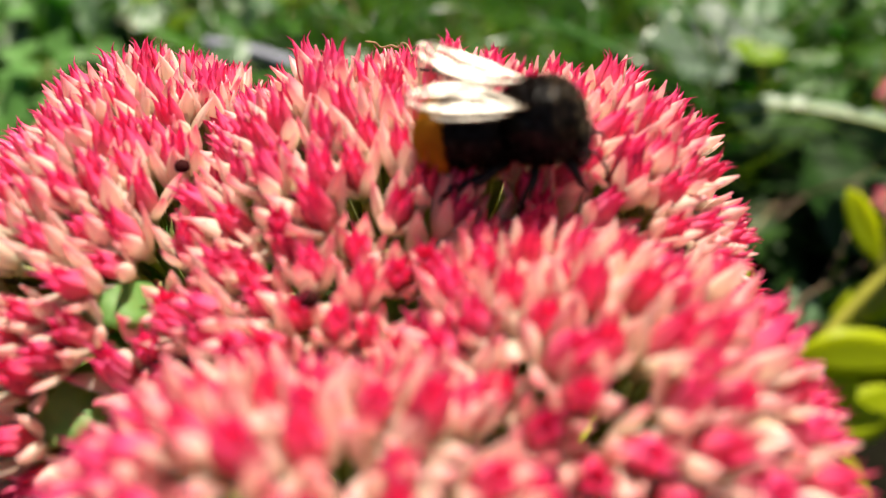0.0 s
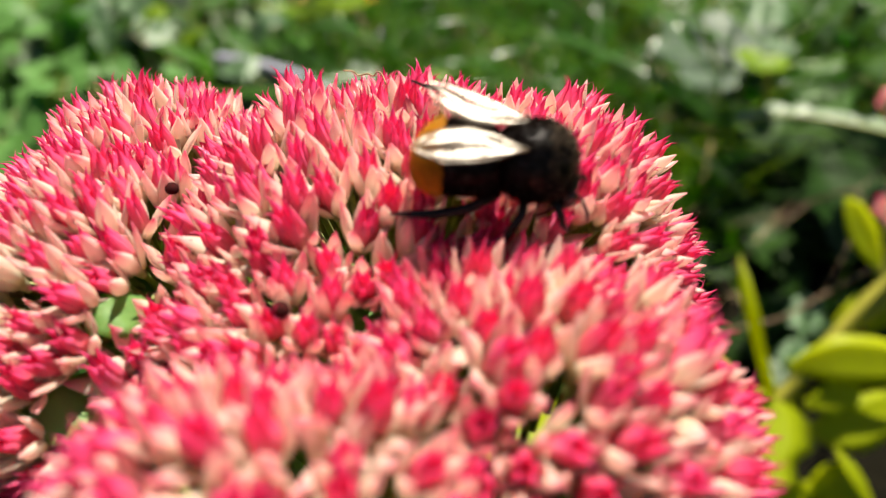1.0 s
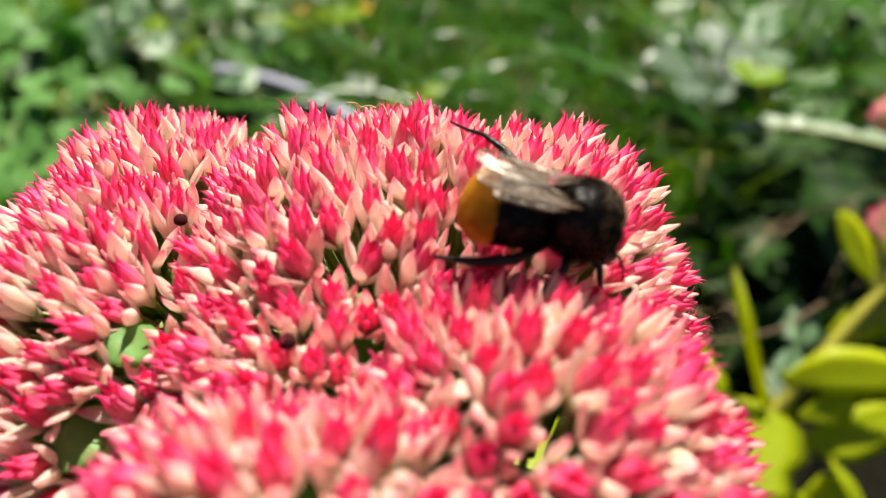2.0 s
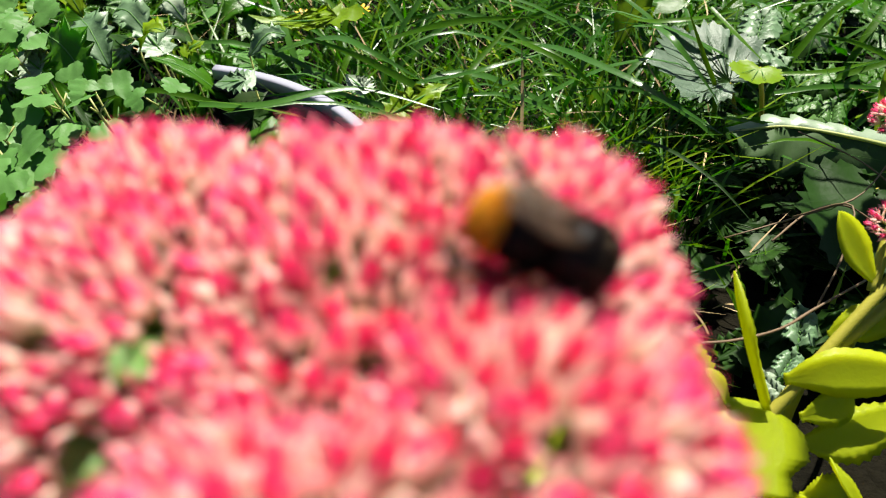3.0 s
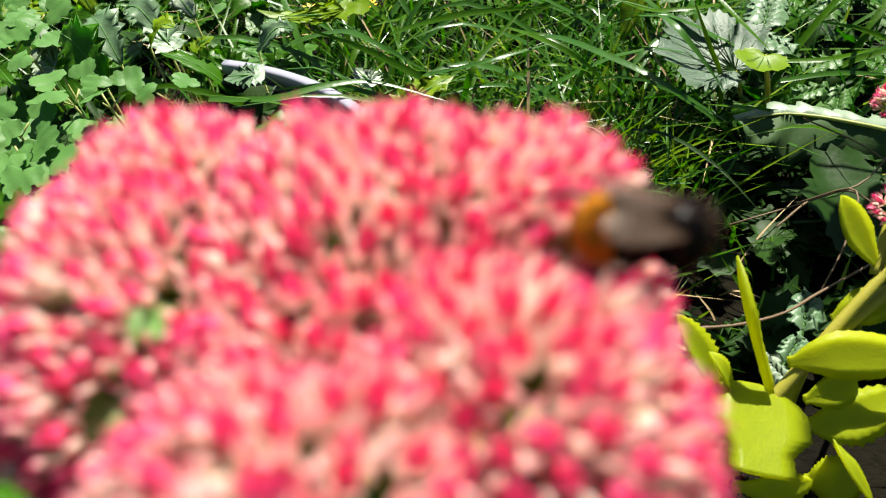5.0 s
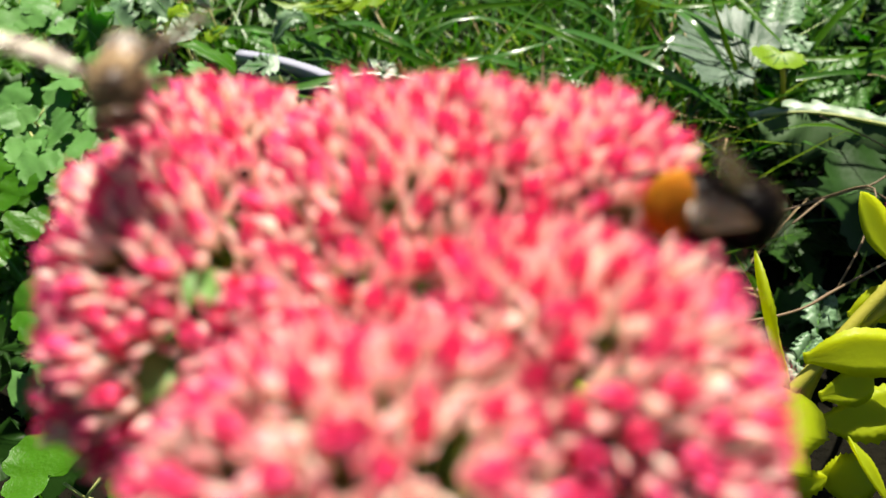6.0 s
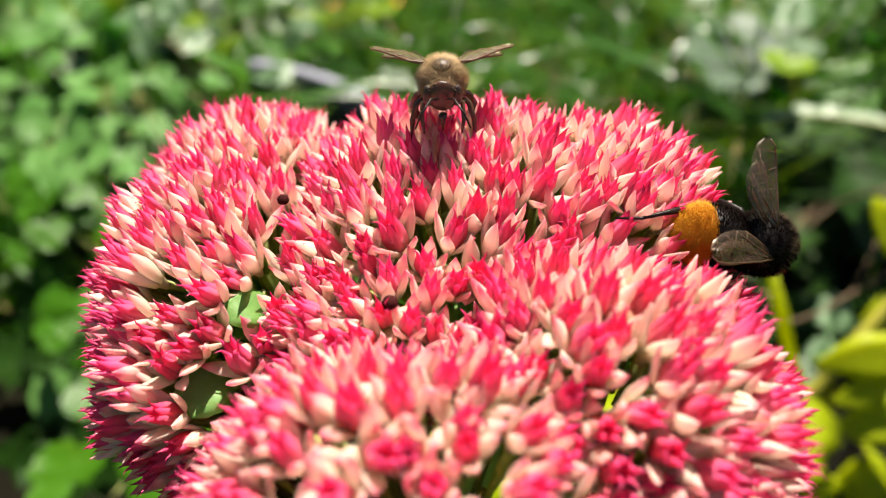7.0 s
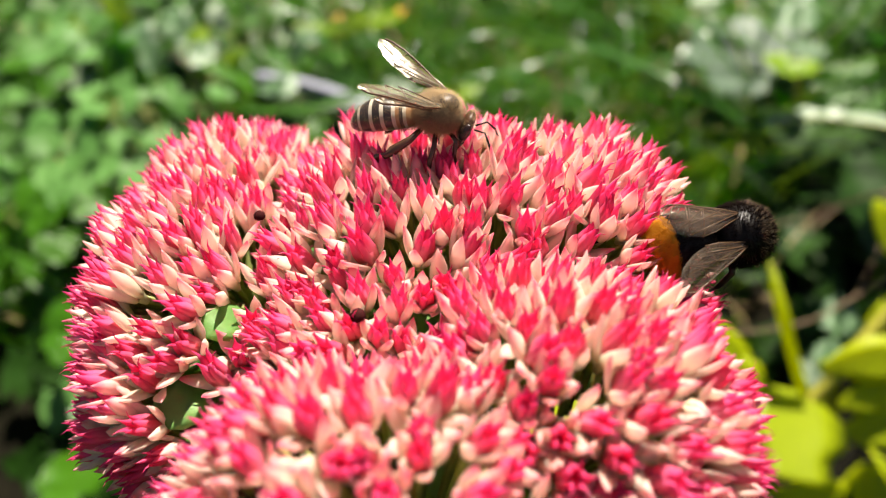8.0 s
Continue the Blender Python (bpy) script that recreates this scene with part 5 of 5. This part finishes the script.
def build_bumblebee():
    r = random.Random(71)
    bee = thing("bumblebee", "black furry bumblebee with an orange tail on the flower", "bumblebee")
    a, t, h = (-0.0082, 0.0008, 0.0036, 0.0032), (-0.0010, 0.0064, 0.0036, 0.0036), (0.0046, 0.0070, 0.0020, 0.0019)
    s = Shape()
    pod(s, *a, -0.0012, bands=lambda q: 1 if q < 0.28 else 0)
    fur(s, r, *a, 5200, 0.0007, 0.00004, 2, (-0.8, 0, 0), (0.29, 1.0), -0.0012)
    fur(s, r, *a, 6000, 0.0010, 0.00003, 1, (-0.6, 0, 0), (0.0, 0.31), -0.0012)
    part("abdomen", s, [BLACK_SHELL, ORANGE_HAIR, BLACK_HAIR], bee, "black furry abdomen with an orange tip")
    s = Shape()
    pod(s, *t)
    fur(s, r, *t, 6500, 0.0007, 0.00004, 1, (-0.3, 0, 0.1))
    # sparse paler hairs in front, the rim light put into their colour
    fur(s, r, *t, 450, 0.0008, 0.000022, 2, (0.3, 0, 0.2), (0.6, 1.0))
    part("thorax", s, [BLACK_SHELL, BLACK_HAIR, RIM_LIT_HAIR], bee, "black furry thorax")
    s = Shape()
    pod(s, *h, -0.0006)
    fur(s, r, *h, 700, 0.0007, 0.000025, 1, (0.2, 0, 0.2))
    head = part("head", s, [BLACK_SHELL, BLACK_HAIR], bee, "black head", Matrix.Translation((0, 0, -0.0022)) @ Matrix.Translation((0.0046, 0, 0)) @ Matrix.Rotation(radians(35), 4, "Y") @ Matrix.Translation((-0.0046, 0, 0)))
    for side in (-1, 1):
        s = Shape()
        pod(s, 0.0054, 0.0071, 0.0006, 0.0013, 0, 2.0, 8, 10)
        part("eye", s, EYE, head, "glossy dark eye", Matrix.Translation((0, side * 0.0016, -0.0001)))
        s = Shape()
        s.tube([(0.0066, side * 0.0007, 0.0003), (0.0073, side * 0.0014, 0.0008), (0.0084, side * 0.0022, 0.0004), (0.0090, side * 0.0026, -0.0002)], [0.00014, 0.00013, 0.00015, 0.0001], 6)
        part("antenna", s, BLACK_SHELL, head)
        if side > 0:
            line = [(-0.5, 2.2, -2.2), (-4.0, 3.8, -2.4), (-8.6, 2.4, -1.0), (-10.8, 1.7, -0.9), (-12.6, 1.0, -1.6), (-15.4, 0.7, -2.7)]
            reaching = add_leg(bee, line, [0.5, 0.5, 0.42, 0.28, 0.2, 0.12], BLACK_SHELL, "long black hind leg stretched back")
        else:
            add_leg(bee, [(-0.5, -2.2, -2.2), (-3.0, -4.0, -2.6), (-6.2, -4.2, -3.6), (-8.8, -3.8, -4.3), (-10.4, -3.6, -4.6)], [0.5, 0.55, 0.5, 0.28, 0.12], BLACK_SHELL, "long black hind leg")
        add_leg(bee, [(2.0, side * 2.2, -2.4), (1.8, side * 4.0, -3.0), (0.6, side * 5.0, -5.0), (0.0, side * 5.2, -6.6)], [0.45, 0.45, 0.38, 0.12], BLACK_SHELL)
        add_leg(bee, [(4.2, side * 1.8, -2.6), (5.2, side * 3.2, -3.0), (5.8, side * 3.4, -4.8), (6.4, side * 3.2, -6.0)], [0.4, 0.4, 0.32, 0.12], BLACK_SHELL)
    s = Shape()
    s.tube([(0.0070, 0, -0.0022), (0.0072, 0, -0.0038), (0.0068, 0, -0.0050)], [0.0003, 0.0002, 0.0001], 6)
    part("tongue", s, BROWN_SHELL, head)
    wings = {}
    for side in (-1, 1):
        root = Vector((0.0018, side * 0.0017, 0.0030))
        wings[side, "fore"] = add_wing(bee, "forewing", root, 0.0102, 0.0042, BUMBLE_WING, side, wing_pose(root, side, 24, 12), 1)
        root = Vector((0.0006, side * 0.0019, 0.0027))
        wings[side, "hind"] = add_wing(bee, "hindwing", root, 0.0072, 0.0032, BUMBLE_WING, side, wing_pose(root, side, 24, 2), 2)
    return bee, wings, reaching


def build_honeybee():
    r = random.Random(72)
    bee = thing("honeybee", "brown honeybee with a banded abdomen and amber wings", "honeybee")
    a, t, h = (-0.0076, -0.0003, 0.0018, 0.0016), (-0.0008, 0.0036, 0.0020, 0.0018), (0.0036, 0.0049, 0.0014, 0.0015)
    s = Shape()

    def bands(q):
        k = (q * 6.2) % 1.0
        return 2 if k < 0.34 and q < 0.85 else 1 if q > 0.62 and k < 0.75 else 0

    pod(s, *a, -0.0008, 2.0, 30, 18, bands)
    fur(s, r, *a, 900, 0.0004, 0.000012, 3, (-0.9, 0, 0), (0.05, 1.0), -0.0008, 2.0)
    fur(s, r, *a, 500, 0.0007, 0.000018, 3, (-0.7, 0, 0), (0.72, 1.0), -0.0008, 2.0)
    part("abdomen", s, [DARK_BAND, AMBER, PALE_BAND, TAWNY_HAIR], bee, "glossy brown abdomen with pale bands", Matrix.Rotation(radians(-13), 4, "Y"))
    s = Shape()
    pod(s, *t, 0.0, 2.2)
    fur(s, r, *t, 5600, 0.0007, 0.00002, 1, (-0.2, 0, 0.0))
    part("thorax", s, [DUN, TAWNY_HAIR], bee, "thorax in tawny fur")
    s = Shape()
    pod(s, 0.0008, 0.0034, 0.0012, 0.0009, 0, 2.0, 8, 14)
    part("thorax_shield", s, SHIELD, bee, "bare shiny dark patch on the thorax", Matrix.Translation((0, 0, 0.0011)))
    s = Shape()
    pod(s, *h, -0.0002, 2.4)
    fur(s, r, *h, 500, 0.0005, 0.000016, 1, (0.2, 0, 0.3), (0.0, 0.8))
    head = part("head", s, [BROWN_SHELL, TAWNY_HAIR], bee, "dark brown head", Matrix.Translation((0.0034, 0, -0.0007)) @ Matrix.Rotation(radians(24), 4, "Y") @ Matrix.Translation((-0.0034, 0, 0)))
    for side in (-1, 1):
        s = Shape()
        pod(s, 0.0038, 0.0048, 0.0005, 0.0011, 0, 2.0, 8, 10)
        part("eye", s, EYE, head, "glossy dark eye", Matrix.Translation((0, side * 0.0013, 0.0)))
        s = Shape()
        s.tube([(0.0051, side * 0.0004, 0.0002), (0.0060, side * 0.0010, 0.0008), (0.0072, side * 0.0019, 0.0), (0.0080, side * 0.0024, -0.0009)], [0.00010, 0.00009, 0.00012, 0.00007], 6)
        part("antenna", s, BLACK_SHELL, head)
        add_leg(bee, [(0.0, side * 1.2, -1.3), (-0.8, side * 2.4, -1.8), (-2.4, side * 2.9, -3.0), (-3.0, side * 2.9, -3.6), (-4.0, side * 2.7, -4.3), (-4.4, side * 2.6, -4.9)], [0.25, 0.36, 0.52, 0.34, 0.50, 0.12], BROWN_SHELL, "dark hind leg with a broad pollen basket")
        add_leg(bee, [(1.4, side * 1.3, -1.5), (1.5, side * 2.4, -2.2), (1.2, side * 2.9, -3.8), (1.2, side * 3.0, -5.6)], [0.25, 0.28, 0.27, 0.09], BROWN_SHELL)
        add_leg(bee, [(2.9, side * 1.0, -1.6), (3.5, side * 1.8, -1.8), (3.4, side * 1.9, -3.4), (3.7, side * 1.7, -4.6)], [0.22, 0.25, 0.22, 0.09], BROWN_SHELL)
    s = Shape()
    s.tube([(0.0046, 0, -0.0018), (0.0046, 0, -0.0028), (0.0044, 0, -0.0037)], [0.0004, 0.0002, 0.00008], 6)
    part("tongue", s, BROWN_SHELL, head)
    wings = {}
    for side in (-1, 1):
        root = Vector((0.0018, side * 0.0011, 0.0015))
        wings[side, "fore"] = add_wing(bee, "forewing", root, 0.0082, 0.0029, HONEY_WING, side, wing_pose(root, side, 30, 32), 3)
        root = Vector((0.0010, side * 0.0013, 0.0013))
        wings[side, "hind"] = add_wing(bee, "hindwing", root, 0.0058, 0.0022, HONEY_WING, side, wing_pose(root, side, 42, 24), 4)
    return bee, wings


BUMBLE, BUMBLE_WINGS, REACHING_LEG = build_bumblebee()
BUMBLE.scale = (0.88, 0.88, 0.88)
HONEY, HONEY_WINGS = build_honeybee()
HONEY.scale = (1.14, 1.14, 1.14)
focus_point = new("focus_point")
cam.data.dof.focus_object = focus_point


# ---- what moves ----
BUMBLE_ROWS = [
    (0, 0.00917, 0.05450, 0.29314, 8, -11.4, -3.2),
    (0.5, 0.01300, 0.05250, 0.29487, 10, -4.5, -19.4),
    (1, 0.01241, 0.05180, 0.29411, 10, 1.1, -2.3),
    (2.5, 0.01777, 0.04980, 0.29291, 10, 15.0, -0.1),
    (3, 0.01681, 0.05070, 0.29187, 10, 23.0, -8.8),
    (3.5, 0.01914, 0.05260, 0.29237, 10, 3.3, 3.7),
    (4, 0.02534, 0.05170, 0.29148, 18, 2.2, -5.0),
    (5.5, 0.02856, 0.05070, 0.28851, 34, 11.3, 13.5),
    (6, 0.02941, 0.05180, 0.28740, 38, 14.7, 10.8),
    (6.5, 0.02777, 0.05330, 0.28801, 42, 11.1, 29.1),
    (7, 0.02990, 0.05310, 0.28531, 48, 18.2, 12.7),
    (7.5, 0.02945, 0.05250, 0.28520, 48, 22.6, 13.5),
    (8, 0.03095, 0.05360, 0.28643, 36, -4.9, 12.2),
]
HONEY_ROWS = [
    (0, -0.12410, 0.09230, 0.27390, 0, 0, -10),
    (5.3, -0.05210, 0.05780, 0.29210, 0, 0, -20),
    (5.7, -0.03580, 0.05430, 0.29470, 0, 10, -50),
    (5.9, -0.03060, 0.05520, 0.29910, 0, 10, -70),
    (6, -0.02820, 0.05640, 0.29790, 0, 12, -75),
    (6.1, -0.03290, 0.06060, 0.29360, 0, 15, -75),
    (6.3, -0.03240, 0.06640, 0.29860, 0, 5, -25),
    (6.5, -0.02360, 0.07120, 0.30300, 0, 0, -10),
    (6.7, -0.01480, 0.07000, 0.30010, 0, 10, -15),
    (6.8, -0.01160, 0.06830, 0.29670, 0, 15, -20),
    (6.9, -0.00380, 0.06730, 0.29530, 0, 15, -55),
    (7, -0.00140, 0.06520, 0.29690, 0, -20, -86),
    (7.1, -0.00230, 0.06520, 0.29540, 0, -12, -88),
    (7.3, -0.00250, 0.06410, 0.29560, 0, -13, -88),
    (7.5, -0.00250, 0.06320, 0.29600, 0, -13, -86),
    (7.6, -0.00200, 0.06330, 0.29580, 0, -11, -68),
    (7.7, -0.00170, 0.06330, 0.29590, 0, -8, -48),
    (7.8, -0.00130, 0.06330, 0.29560, 0, 2, -28),
    (7.9, -0.00050, 0.06350, 0.29550, 0, 4, -12),
    (8, 0.00000, 0.06380, 0.29560, 0, 5, -5),
]
FOCUS_ROWS = [
    (0, 0.00410, 0.06290, 0.27280),
    (1.2, 0.00670, 0.06050, 0.27770),
    (2.3, 0.00610, 0.06130, 0.28040),
    (2.5, -0.00270, 0.31850, 0.05710),
    (5.9, -0.01020, 0.33060, 0.03510),
    (6, -0.00340, 0.17320, 0.17390),
    (6.1, 0.00110, 0.05280, 0.28000),
    (7, -0.00110, 0.05080, 0.28520),
    (8, 0.00200, 0.05160, 0.28630),
]


def motions():
    walk(BUMBLE, [(t, pose(*row)) for t, *row in BUMBLE_ROWS])
    walk(HONEY, [(t, pose(*row)) for t, *row in HONEY_ROWS])
    walk(focus_point, [(t, pose(*row)) for t, *row in FOCUS_ROWS])
    for side in (-1, 1):
        for pair, root, out, low in (("fore", Vector((0.0018, side * 0.0016, 0.0016)), 0, 0), ("hind", Vector((0.0010, side * 0.0017, 0.0014)), 4, 2)):
            walk(HONEY_WINGS[side, pair], [(t, wing_pose(root, side, spread + out, lift - low)) for t, spread, lift in
                                           ((0, 80, 40), (5.9, 80, 40), (6.1, 85, 20), (6.3, 75, 50), (6.5, 85, 15), (6.7, 75, 50), (6.8, 70, 35), (6.9, 80, 40), (7.0, 40, 4), (7.1, 44, 20), (7.5, 46, 30), (8.0, 24, 20))])
        # spread, lift and twist, first of the far wing, then of the near one
        keys = [(t, *(far if side > 0 else near)) for t, far, near in (
            (0, (14, 20, 4), (8, 18, 10)), (0.5, (26, 16, -2), (4, 15, 6)), (1.0, (20, 5, 4), (8, 3, 6)), (2.5, (0, 6, -12), (-10, 8, -12)), (3.0, (2, 6, -12), (-8, 8, -12)), (3.5, (12, -2, 8), (-6, 6, -6)), (4.0, (2, 6, -24), (-8, 8, -26)),
            (5.5, (14, 12, 0), (8, 12, 0)), (6.0, (20, 28, 0), (8, 12, 0)), (6.5, (48, 10, 0), (4, 10, 0)), (7.0, (70, 8, 0), (4, 12, 4)), (7.5, (72, 8, 0), (4, 12, 4)), (7.75, (50, 12, 0), (0, 16, 10)), (8.0, (8, 16, 0), (24, 12, 20)))]
        for pair, root, out, low in (("fore", Vector((0.0018, side * 0.0017, 0.0030)), 0, 0), ("hind", Vector((0.0006, side * 0.0019, 0.0027)), 3, 3)):
            walk(BUMBLE_WINGS[side, pair], [(t, wing_pose(root, side, spread + out, lift - low, twist * side)) for t, spread, lift, twist in keys])
    hip = Vector((-0.0005, 0.0022, -0.0022))
    walk(REACHING_LEG, [(t, Matrix.Translation(hip) @ Matrix.Rotation(radians(turn), 4, "Z") @ Matrix.Translation(-hip)) for t, turn in ((0, -55), (4.0, -50), (5.2, -8), (6.2, -4), (6.5, 0), (7.5, 0), (8.0, -8))])


motions()
